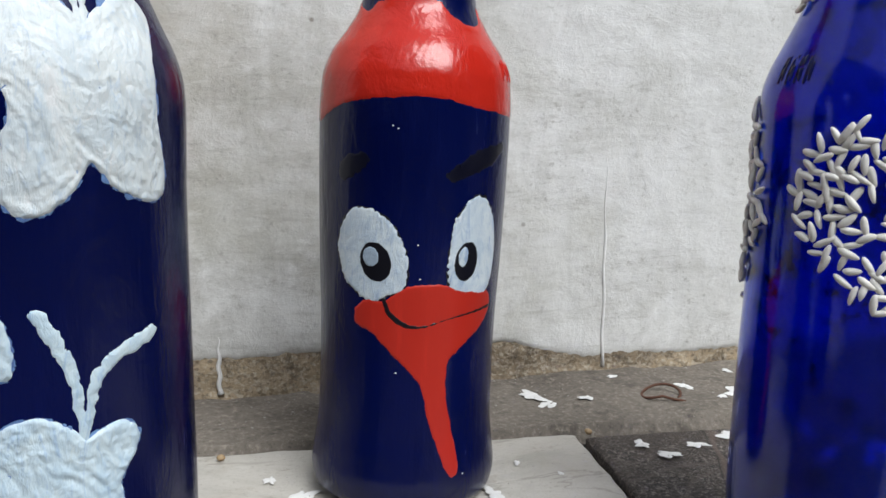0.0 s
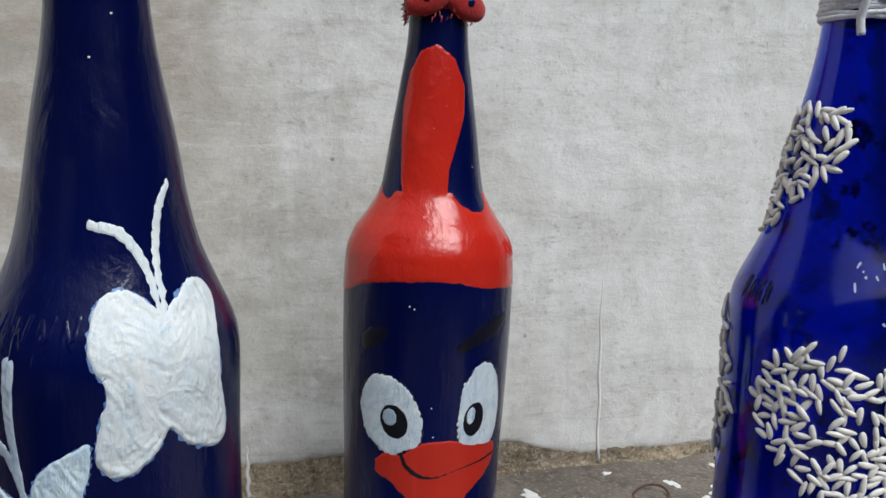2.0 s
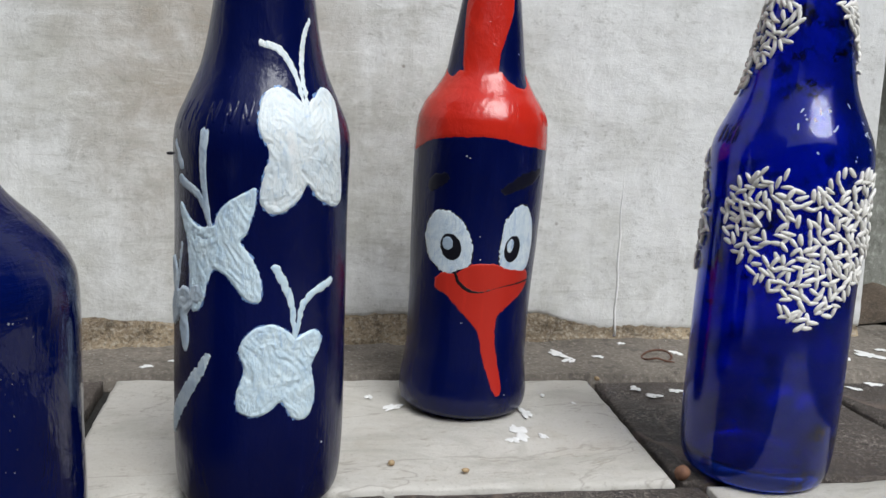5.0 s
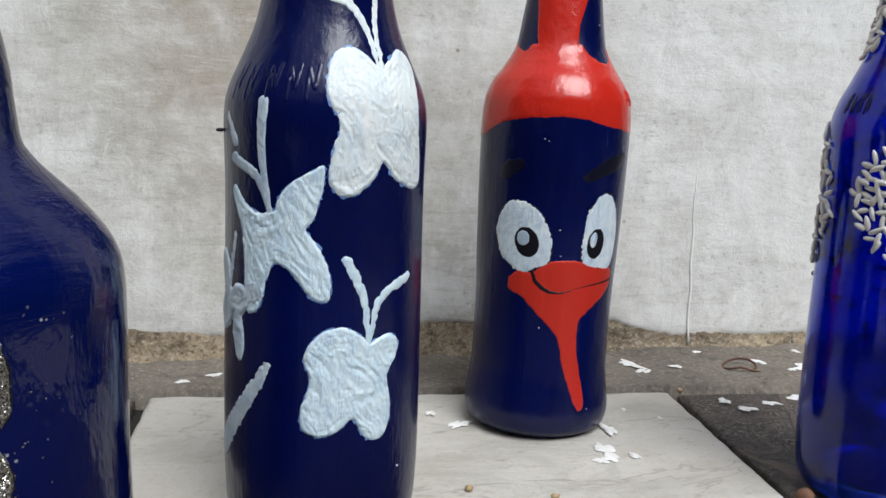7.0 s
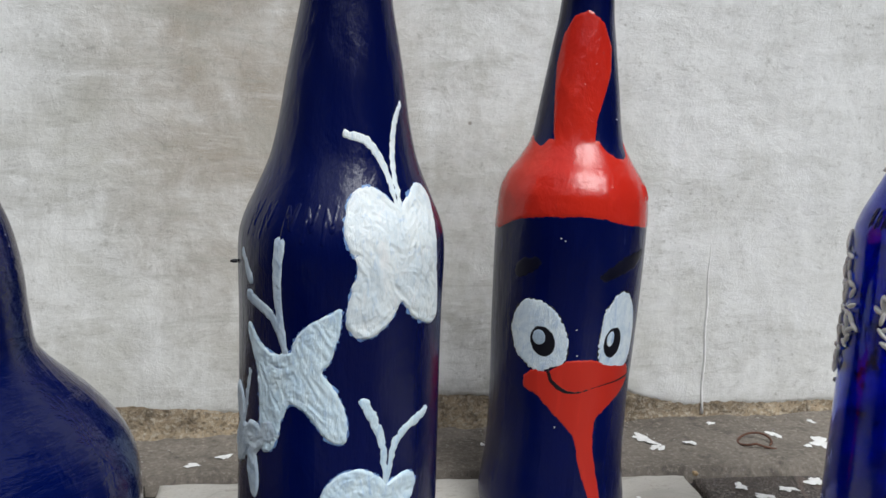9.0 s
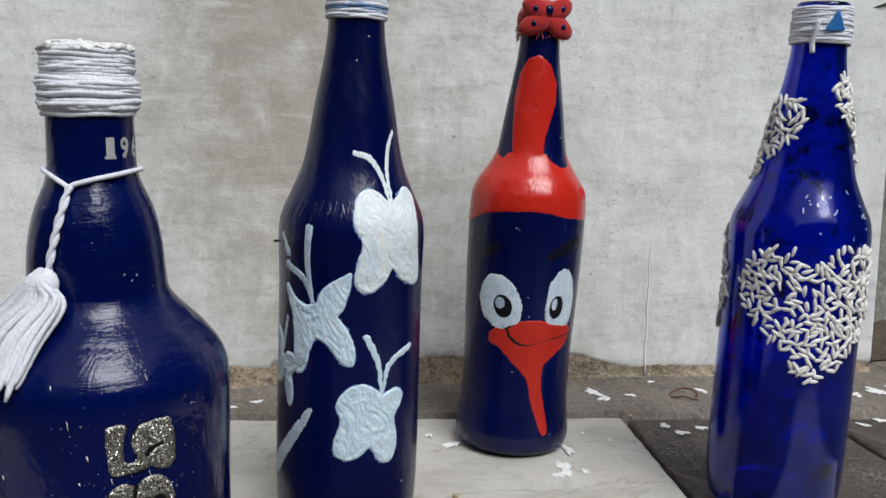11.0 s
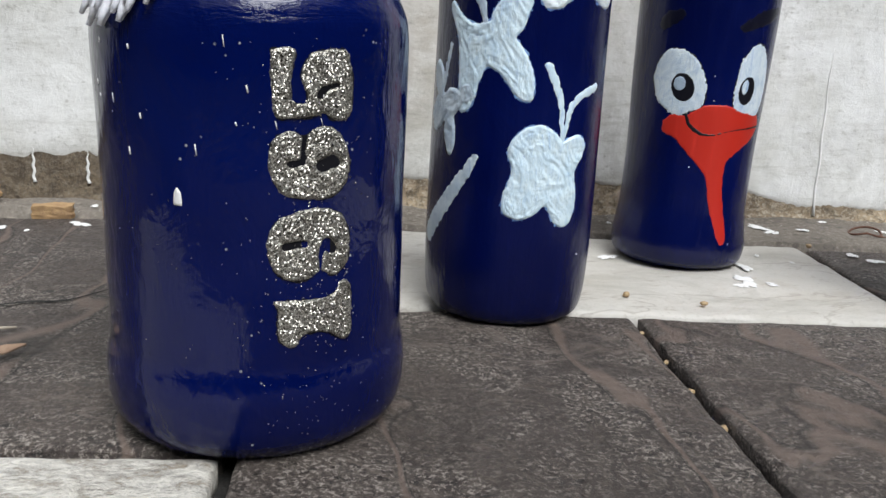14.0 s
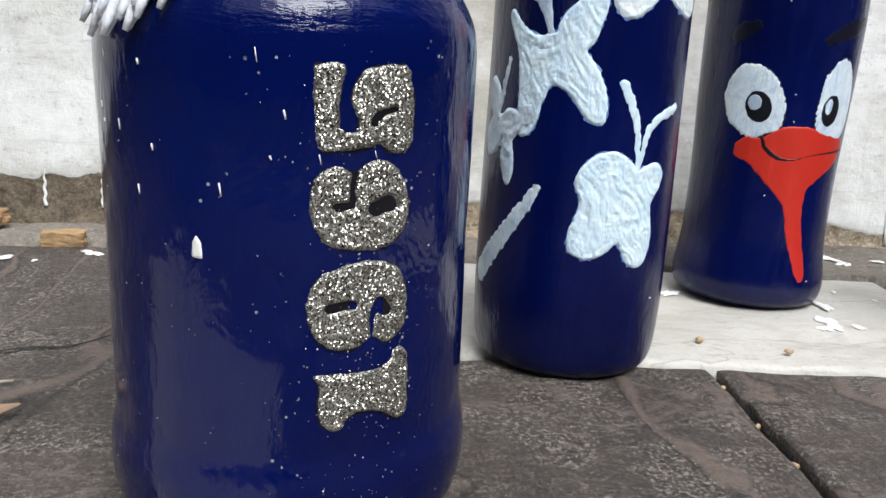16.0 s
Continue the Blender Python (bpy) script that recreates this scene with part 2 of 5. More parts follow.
def blue_glass():
    m = Nodes("cobalt_glass")
    smear = m.noise(26, 4, 0.6)
    blot = m.ramp(m.noise(95, 5, 0.75), 0.53, 0.60)
    blot = m.math("MULTIPLY", blot, m.ramp(m.noise(17, 3, 0.5), 0.47, 0.55))
    c = m.mix(m.ramp(smear, 0.35, 0.7), (0.004, 0.062, 0.72), (0.002, 0.028, 0.48))
    c = m.mix(blot, c, (0.003, 0.003, 0.02))
    m.bump(smear, 0.10, 0.002)
    return m.done(Base_Color=c, Roughness=m.ramp(smear, 0.3, 0.7, 0.05, 0.16), IOR=1.5, Transmission_Weight=0.93)


def glitter():
    m = Nodes("silver_glitter")
    flakes = m.n.new("ShaderNodeTexVoronoi")
    flakes.inputs["Scale"].default_value = 3300
    m.l.new(m.tc.outputs["Object"], flakes.inputs["Vector"])
    turn = m.n.new("ShaderNodeVectorMath")
    turn.operation = "SUBTRACT"
    m.l.new(flakes.outputs["Color"], turn.inputs[0])
    turn.inputs[1].default_value = (0.5, 0.5, 0.5)
    size = m.n.new("ShaderNodeVectorMath")
    size.operation = "SCALE"
    size.inputs["Scale"].default_value = 1.15
    m.l.new(turn.outputs[0], size.inputs[0])
    geo = m.n.new("ShaderNodeNewGeometry")
    add = m.n.new("ShaderNodeVectorMath")
    add.operation = "ADD"
    m.l.new(geo.outputs["Normal"], add.inputs[0])
    m.l.new(size.outputs[0], add.inputs[1])
    unit = m.n.new("ShaderNodeVectorMath")
    unit.operation = "NORMALIZE"
    m.l.new(add.outputs[0], unit.inputs[0])
    m.l.new(unit.outputs[0], m.b.inputs["Normal"])
    pick = m.n.new("ShaderNodeSeparateColor")
    m.l.new(flakes.outputs["Color"], pick.inputs[0])
    c = m.mix(pick.outputs[1], (0.25, 0.235, 0.20), (0.74, 0.71, 0.64))
    c = m.mix(m.ramp(pick.outputs[2], 0.05, 0.48, 1, 0), c, (0.05, 0.048, 0.042))
    return m.done(Base_Color=c, Metallic=0.85, Roughness=0.36)


def yarn(name, colour, shade):
    m = Nodes(name)
    twist = m.noise(900, 3, 0.6)
    big = m.noise(160, 3, 0.6)
    c = m.mix(m.ramp(twist, 0.35, 0.7), colour, shade)
    n = m.bump(big, 0.3, 0.001)
    m.bump(twist, 0.6, 0.0006, n)
    return m.done(Base_Color=c, Roughness=0.95, Sheen_Weight=0.25)


def plain(name, a, b, scale=60, rough=0.7, bump=0.4, depth=0.001, vary=0.0):
    m = Nodes(name)
    f = m.noise(scale, 5, 0.65)
    c = m.mix(m.ramp(f, 0.32, 0.68), a, b)
    if vary:
        c = m.mix(m.math("MULTIPLY", m.chance(), vary), c, b)
    m.bump(f, bump, depth)
    return m.done(Base_Color=c, Roughness=rough)


def ochre_render():
    m = Nodes("exposed_ochre_render")
    big = m.noise(16, 4, 0.6)
    stones = m.cells(520, m.space((1, 1, 1.2)), "F1", "Color")
    split = m.n.new("ShaderNodeSeparateColor")
    m.l.new(stones, split.inputs[0])
    mid = m.noise(85, 6, 0.75, None, 0.4)
    grit = m.noise(480, 4, 0.75)
    c = m.mix(m.ramp(big, 0.36, 0.62), (0.46, 0.36, 0.24), (0.24, 0.185, 0.125))
    c = m.mix(m.ramp(split.outputs[0], 0.55, 0.95, 0, 0.45), c, (0.58, 0.53, 0.44))
    c = m.mix(m.ramp(split.outputs[1], 0.70, 0.95, 0, 0.55), c, (0.10, 0.075, 0.05))
    c = m.mix(m.ramp(mid, 0.52, 0.64, 0, 0.85), c, (0.085, 0.065, 0.045))
    c = m.mix(m.ramp(grit, 0.54, 0.68, 0, 0.5), c, (0.62, 0.56, 0.46))
    # black mould on the damp stretch away from the corner
    damp = m.math("MULTIPLY", m.ramp(m.axis(0), -0.22, -0.15, 0.95, 0), m.ramp(mid, 0.36, 0.62, 1.0, 0.45))
    c = m.mix(damp, c, (0.055, 0.041, 0.029))
    n = m.bump(mid, 0.8, 0.003)
    m.bump(grit, 0.6, 0.001, n)
    return m.done(Base_Color=c, Roughness=0.95)


WALL = painted_wall()
BRICKY = ochre_render()
MORTAR = rough_mortar("grey_cement_strip", (0.225, 0.197, 0.165), (0.140, 0.120, 0.100))
BED = rough_mortar("dark_joint_bed", (0.03, 0.027, 0.024), (0.012, 0.011, 0.010))
SOIL = rough_mortar("yard_ground", (0.085, 0.078, 0.070), (0.05, 0.046, 0.041), 0.3)
DAMP = rough_mortar("mossy_grey_wall", (0.33, 0.335, 0.30), (0.20, 0.205, 0.175), 0.5)
# for the unseen yard walls, very dark so the bottles mirror little
UNSEEN_WALL = rough_mortar("dark_unseen_wall", (0.06, 0.06, 0.057), (0.033, 0.033, 0.03), 0.3)
SLATE, STONE, STONE_CHIPPED = slate(), pale_stone("pale_stone_tile", 0.0), pale_stone("chipped_pale_stone_tile", 1.0)
NAVY = enamel("navy_enamel", (0.0010, 0.0044, 0.060), (0.0007, 0.0026, 0.037), 0.15, 1.7, 0.0, (1, 1, 0.12), 0.34, 75)
NAVY_GLOSS = enamel("navy_gloss_enamel", (0.0008, 0.0056, 0.072), (0.0006, 0.0032, 0.046), 0.04, 2.6, 0.7, (1.0, 1.0, 0.22), 0.38, 60, 0.20, 0.124)
RED = enamel("red_enamel", (0.60, 0.028, 0.014), (0.47, 0.016, 0.010), 0.10, 1.9, 0.0, (0.7, 0.7, 0.5), 0.5, 120)
RED_FLAT = enamel("red_beak_paint", (0.50, 0.024, 0.012), (0.42, 0.016, 0.010), 0.38, 0.5)
BLACK = enamel("black_paint", (0.006, 0.006, 0.010), (0.004, 0.004, 0.007), 0.3, 0.5)
BROW = enamel("smudged_black_paint", (0.0030, 0.0032, 0.0085), (0.0020, 0.0028, 0.016), 0.26, 0.6)
WHITE = impasto("thick_white_paint", (0.83, 0.885, 0.89), (0.58, 0.72, 0.83), 0.5)
WHITE_COOL = impasto("thick_bluish_white_paint", (0.72, 0.86, 0.93), (0.44, 0.64, 0.82), 0.55)
WHITE_THIN = impasto("thin_bluish_white_paint", (0.62, 0.71, 0.78), (0.30, 0.41, 0.55), 0.75)
EYE_WHITE = impasto("eye_white_paint", (0.70, 0.78, 0.83), (0.36, 0.49, 0.64), 0.75)
PUPIL_GREY = impasto("pupil_highlight_paint", (0.42, 0.52, 0.62), (0.25, 0.33, 0.43), 0.5)
BLUE_EDGE = impasto("pale_blue_underpaint", (0.20, 0.36, 0.66), (0.03, 0.06, 0.24), 0.8)
GLASS, GLITTER = blue_glass(), glitter()
SILVER = plain("silver_foil_print", (0.50, 0.50, 0.48), (0.33, 0.33, 0.32), 500, 0.4, 0.3, 0.0003)
YARN = yarn("white_cotton_yarn", (0.85, 0.86, 0.90), (0.66, 0.68, 0.76))
YARN_BLUE = yarn("blue_stained_yarn", (0.30, 0.42, 0.60), (0.12, 0.24, 0.48))
RED_FELT = yarn("red_felt", (0.50, 0.018, 0.016), (0.28, 0.008, 0.010))
RICE = plain("painted_rice", (0.92, 0.91, 0.88), (0.76, 0.73, 0.67), 260, 0.4, 0.3, 0.0003, 0.5)
SPLASH = plain("dried_white_paint", (0.86, 0.855, 0.84), (0.72, 0.71, 0.69), 120, 0.6, 0.4, 0.0008)
BLUE_PAINT = plain("sky_blue_paint", (0.03, 0.20, 0.52), (0.02, 0.12, 0.36), 200, 0.35)
LEAF = plain("green_leaf", (0.055, 0.115, 0.030), (0.030, 0.070, 0.018), 45, 0.45, 0.3, 0.0015, 0.4)
STEM = plain("green_stem", (0.09, 0.11, 0.05), (0.06, 0.07, 0.03), 80)
DRY = plain("dry_leaf", (0.34, 0.235, 0.16), (0.20, 0.12, 0.075), 90, 0.8, 0.5)
STRAW = plain("dry_stalk", (0.42, 0.37, 0.30), (0.26, 0.22, 0.17), 120, 0.8)
CHIP = plain("ochre_brick_bit", (0.42, 0.27, 0.13), (0.26, 0.16, 0.085), 140, 0.9, 0.7, 0.002)
SEED = plain("seed_husk", (0.48, 0.36, 0.20), (0.28, 0.17, 0.09), 300, 0.6)
RUST = plain("rusty_wire", (0.14, 0.060, 0.035), (0.07, 0.032, 0.022), 300, 0.8)


# ---- mesh helpers ----
def mesh_of(name, verts, faces, mat, smooth=True):
    me = bpy.data.meshes.new(name)
    me.from_pydata([tuple(v) for v in verts], [], [tuple(f) for f in faces])
    me.materials.append(mat)
    if smooth:
        me.polygons.foreach_set("use_smooth", [True] * len(me.polygons))
    me.update()
    return me


def child(name, me, parent, label="", m=None):
    ob = new(name, me)
    ob.parent = parent
    if m is not None:
        ob.matrix_basis = m
    return tagged(ob, label)


def part(name, bm, mat, parent, label="", smooth=True):
    me = bpy.data.meshes.new(name)
    bm.to_mesh(me)
    bm.free()
    me.materials.append(mat)
    if smooth:
        me.polygons.foreach_set("use_smooth", [True] * len(me.polygons))
    return child(name, me, parent, label)


def thing(name, label, category, m=None, group="", kind=""):
    ob = new(name)
    ob.empty_display_size = 0.03
    if m is not None:
        ob.matrix_basis = m
    return tagged(ob, label, category, group, kind)


def tube(points, radius, sides=8, closed=False):
    """Vertices and faces of a round tube along points; radius may vary."""
    pts = [Vector(p) for p in points]
    n = len(pts)
    radii = radius if isinstance(radius, (list, tuple)) else [radius] * n
    verts, faces, up = [], [], Vector((0.13, 0.21, 0.97))
    for i, p in enumerate(pts):
        a, b = (pts[i - 1], pts[(i + 1) % n]) if closed else (pts[max(i - 1, 0)], pts[min(i + 1, n - 1)])
        d = (b - a).normalized()
        s = d.cross(up)
        s = (s if s.length > 1e-4 else d.orthogonal()).normalized()
        up = s.cross(d).normalized()
        for k in range(sides):
            w = 2 * math.pi * k / sides
            verts.append(p + radii[i] * (math.cos(w) * s + math.sin(w) * up))
    for i in range(n if closed else n - 1):
        for k in range(sides):
            a, b = i * sides + k, i * sides + (k + 1) % sides
            c, d = ((i + 1) % n) * sides + (k + 1) % sides, ((i + 1) % n) * sides + k
            faces.append((a, b, c, d))
    if not closed:
        faces.append(tuple(range(sides - 1, -1, -1)))
        faces.append(tuple(range((n - 1) * sides, n * sides)))
    return verts, faces


def glide(points, steps):
    """A smooth line through points."""
    p = [np.array(q, float) for q in points]
    p = [2 * p[0] - p[1]] + p + [2 * p[-1] - p[-2]]
    out = []
    for i in range(1, len(p) - 2):
        for s in np.linspace(0, 1, steps, endpoint=False):
            a, b, c, d = p[i - 1], p[i], p[i + 1], p[i + 2]
            out.append(0.5 * (2 * b + (c - a) * s + (2 * a - 5 * b + 4 * c - d) * s * s + (3 * b - a - 3 * c + d) * s ** 3))
    out.append(p[-2])
    return out


def lump(name, size, mat, seed, rough=0.25, flat=False, level=2):
    """A worn stone, chip or blob of about the given size, resting on z = 0."""
    bm = bmesh.new()
    bmesh.ops.create_icosphere(bm, subdivisions=level, radius=0.5)
    for v in bm.verts:
        v.co *= 1 + rough * noise.noise(v.co * 2.3 + Vector((seed * 3.7, seed, 0)))
        if flat:
            v.co.z = max(v.co.z, -0.12)
        v.co = Vector((v.co.x * size[0], v.co.y * size[1], v.co.z * size[2]))
    low = min(v.co.z for v in bm.verts)
    for v in bm.verts:
        v.co.z -= low
    me = bpy.data.meshes.new(name)
    bm.to_mesh(me)
    bm.free()
    me.materials.append(mat)
    me.polygons.foreach_set("use_smooth", [rough < 0.3] * len(me.polygons))
    return me


# ---- ground, paving, walls ----
def slab_mesh(name, corners, mat, thick=0.012, cell=0.006, relief=0.0008, scale=18.0, seed=0, worn=0.0016):
    """A stone tile from its four top corners (front left, front right, back right, back left), with worn edges."""
    fl, fr, br, bl = [np.array(c, float) for c in corners]
    nx = max(4, int(np.linalg.norm(fr - fl) / cell))
    ny = max(4, int(np.linalg.norm(bl - fl) / cell))
    us = np.concatenate(([0, 0.004, 0.010], np.linspace(0.02, 0.98, nx), [0.990, 0.996, 1]))
    vs = np.concatenate(([0, 0.006, 0.014], np.linspace(0.028, 0.972, ny), [0.986, 0.994, 1]))
    wide, deep = np.linalg.norm(fr - fl), np.linalg.norm(bl - fl)
    verts, faces = [], []
    for v in vs:
        for u in us:
            p = (1 - u) * (1 - v) * fl + u * (1 - v) * fr + u * v * br + (1 - u) * v * bl
            edge = min(u * wide, (1 - u) * wide, v * deep, (1 - v) * deep)
            q = Vector((p[0] * scale, p[1] * scale, seed))
            z = relief * (noise.fractal(q, 0.8, 2.0, 4) - 0.3)
            z = min(z, relief)
            e = max(0.0, 1 - edge / 0.0035)
            z -= worn * e * e * (1 + 0.5 * noise.noise(q * 3))
            chip = noise.noise(Vector((p[0] * 120, p[1] * 120, seed + 5)))
            w = 0.0009 * chip if edge < 1e-6 else 0
            verts.append((p[0] + w, p[1] + w, z))
    W, H = len(us), len(vs)
    for j in range(H - 1):
        for i in range(W - 1):
            a = j * W + i
            faces.append((a, a + 1, a + W + 1, a + W))
    rim = [i for i in range(W)] + [j * W + W - 1 for j in range(1, H)] + [(H - 1) * W + i for i in range(W - 2, -1, -1)] + [j * W for j in range(H - 2, 0, -1)]
    base = len(verts)
    for r in rim:
        verts.append((verts[r][0], verts[r][1], -thick))
    for k in range(len(rim)):
        a, b = rim[k], rim[(k + 1) % len(rim)]
        faces.append((b, a, base + k, base + (k + 1) % len(rim)))
    faces.append(tuple(base + k for k in range(len(rim) - 1, -1, -1)))
    return mesh_of(name, verts, faces, mat)


def grid_mesh(name, xs, ys, height, mat):
    W = len(xs)
    verts = [(x, y, height(x, y)) for y in ys for x in xs]
    faces = [(j * W + i, j * W + i + 1, (j + 1) * W + i + 1, (j + 1) * W + i) for j in range(len(ys) - 1) for i in range(W - 1)]
    return mesh_of(name, verts, faces, mat)


WALL_Y, LEAN_BACK, WALL_END = 0.458, 0.055, 0.443


def box_mesh(name, x0, x1, y0, y1, z0, z1, mat, lean=0.0):
    bm = bmesh.new()
    bmesh.ops.create_cube(bm, size=1)
    for v in bm.verts:
        z = z0 + (v.co.z + 0.5) * (z1 - z0)
        v.co = Vector((x0 + (v.co.x + 0.5) * (x1 - x0), y0 + (v.co.y + 0.5) * (y1 - y0) + lean * z, z))
    bmesh.ops.bevel(bm, geom=bm.edges[:], offset=0.004, segments=2, affect="EDGES")
    me = bpy.data.meshes.new(name)
    bm.to_mesh(me)
    bm.free()
    me.materials.append(mat)
    return me


def build_ground():
    far = [-400, -60, -12, -4, -2, -1.2, -0.6, 0, 0.6, 1.2, 2, 4, 12, 60, 400]
    ground = new("ground", grid_mesh("ground", far, far, lambda x, y: -0.030, SOIL))
    tagged(ground, "bare grey earth of the yard under the paving", "ground", kind="structure")

    pavement = thing("pavement", "paving of dark riven and pale stone tiles", "paving", kind="structure")
    child("joint_bed", box_mesh("joint_bed", -1.6, 1.2, -0.9, 0.42, -0.029, -0.0095, BED), pavement, "dark gritty bed under the open joints")
    pale = [((-0.1385, 0.2415), (0.1600, 0.2225), (0.1710, 0.3735), (-0.1340, 0.3985)),
            ((-0.4550, -0.060), (-0.1565, -0.064), (-0.1560, 0.0920), (-0.4550, 0.0960)),
            ((0.1705, -0.082), (0.3250, -0.090), (0.3290, 0.2105), (0.1750, 0.2180))]
    dark = [((-0.1525, -0.066), (0.0085, -0.070), (0.0130, 0.2275), (-0.1480, 0.2380)),
            ((0.0130, -0.070), (0.1665, -0.082), (0.1710, 0.2180), (0.0175, 0.2270)),
            ((0.1640, 0.2220), (0.3240, 0.2130), (0.3255, 0.3575), (0.1755, 0.3700)),
            ((0.3290, 0.2130), (0.6300, 0.196), (0.6400, 0.3300), (0.3300, 0.3570)),
            ((-0.4550, 0.1000), (-0.1560, 0.0965), (-0.1420, 0.3990), (-0.4450, 0.4080)),
            ((-0.7600, 0.1040), (-0.4590, 0.1000), (-0.4490, 0.4080), (-0.7500, 0.4160)),
            ((-0.7600, -0.060), (-0.4590, -0.064), (-0.4590, 0.0960), (-0.7600, 0.1000)),
            ((-0.4600, -0.366), (-0.1600, -0.370), (-0.1560, -0.068), (-0.4560, -0.064)),
            ((-0.1560, -0.372), (0.1400, -0.378), (0.1440, -0.086), (-0.1520, -0.072)),
            ((0.1440, -0.378), (0.4400, -0.390), (0.4480, -0.094), (0.1480, -0.086)),
            ((0.3300, -0.090), (0.6300, -0.100), (0.6360, 0.1920), (0.3340, 0.2090))]
    for i, c in enumerate(dark):
        child("tile", slab_mesh("dark_tile", c, SLATE, 0.014, 0.0045 if i < 5 else 0.02, 0.0013, 26, i * 2.3), pavement)
    for i, c in enumerate(pale):
        child("tile", slab_mesh("pale_tile", c, STONE_CHIPPED if i == 1 else STONE, 0.014, 0.005, 0.0007, 30, 40 + i * 3.1), pavement, "pale cream stone tile with chipped veins")
    return pavement


def strip_edge(x):
    return 0.3905 - 0.075 * x + 0.0025 * noise.noise(Vector((x * 30, 0.3, 0))) + 0.0018 * noise.noise(Vector((x * 110, 0.9, 0)))


def build_strip():
    xs = np.linspace(-1.6, 1.2, 520)
    rows = np.linspace(0, 1, 26)
    verts, faces = [], []
    for k, s in enumerate(rows):
        for x in xs:
            y0 = strip_edge(x)
            y = y0 + s * (0.475 - y0) if x < 0.46 else y0 + s * (0.60 - y0)
            q = Vector((x * 26, y * 26, 1.7))
            z = 0.0026 * noise.fractal(q, 0.9, 2.1, 4) + 0.0010
            if k == 0:
                z = -0.009
            verts.append((x, y, z))
    W = len(xs)
    faces = [(j * W + i, j * W + i + 1, (j + 1) * W + i + 1, (j + 1) * W + i) for j in range(len(rows) - 1) for i in range(W - 1)]
    strip = new("cement_strip", mesh_of("cement_strip", verts, faces, MORTAR))
    return tagged(strip, "rough grey cement strip at the foot of the wall", "cement strip", kind="structure")


def paint_foot(x):
    """Height at which the whitewash ends above the strip."""
    s = min(1, max(0, (x - 0.165) / 0.05))
    base = 0.0215 * (1 - s) + 0.0085 * s
    if x < -0.09:
        base += -0.003 + 0.003 * math.sin(x * 21)
    if x < -0.2:
        k = min(1, (-0.2 - x) / 0.05)
        base += k * (0.012 + 0.010 * noise.noise(Vector((x * 38, 7.0, 0))))
    return base + 0.0020 * noise.noise(Vector((x * 30, 2.0, 0))) + 0.0016 * noise.noise(Vector((x * 150, 4.0, 0))) + 0.0010 * noise.noise(Vector((x * 520, 6.0, 0)))


def wall_face(x, z):
    q = Vector((x * 9, z * 12, 0.4))
    return WALL_Y + LEAN_BACK * z + 0.0009 * noise.fractal(q, 0.9, 2.0, 4) + 0.0004 * noise.noise(q * 9)


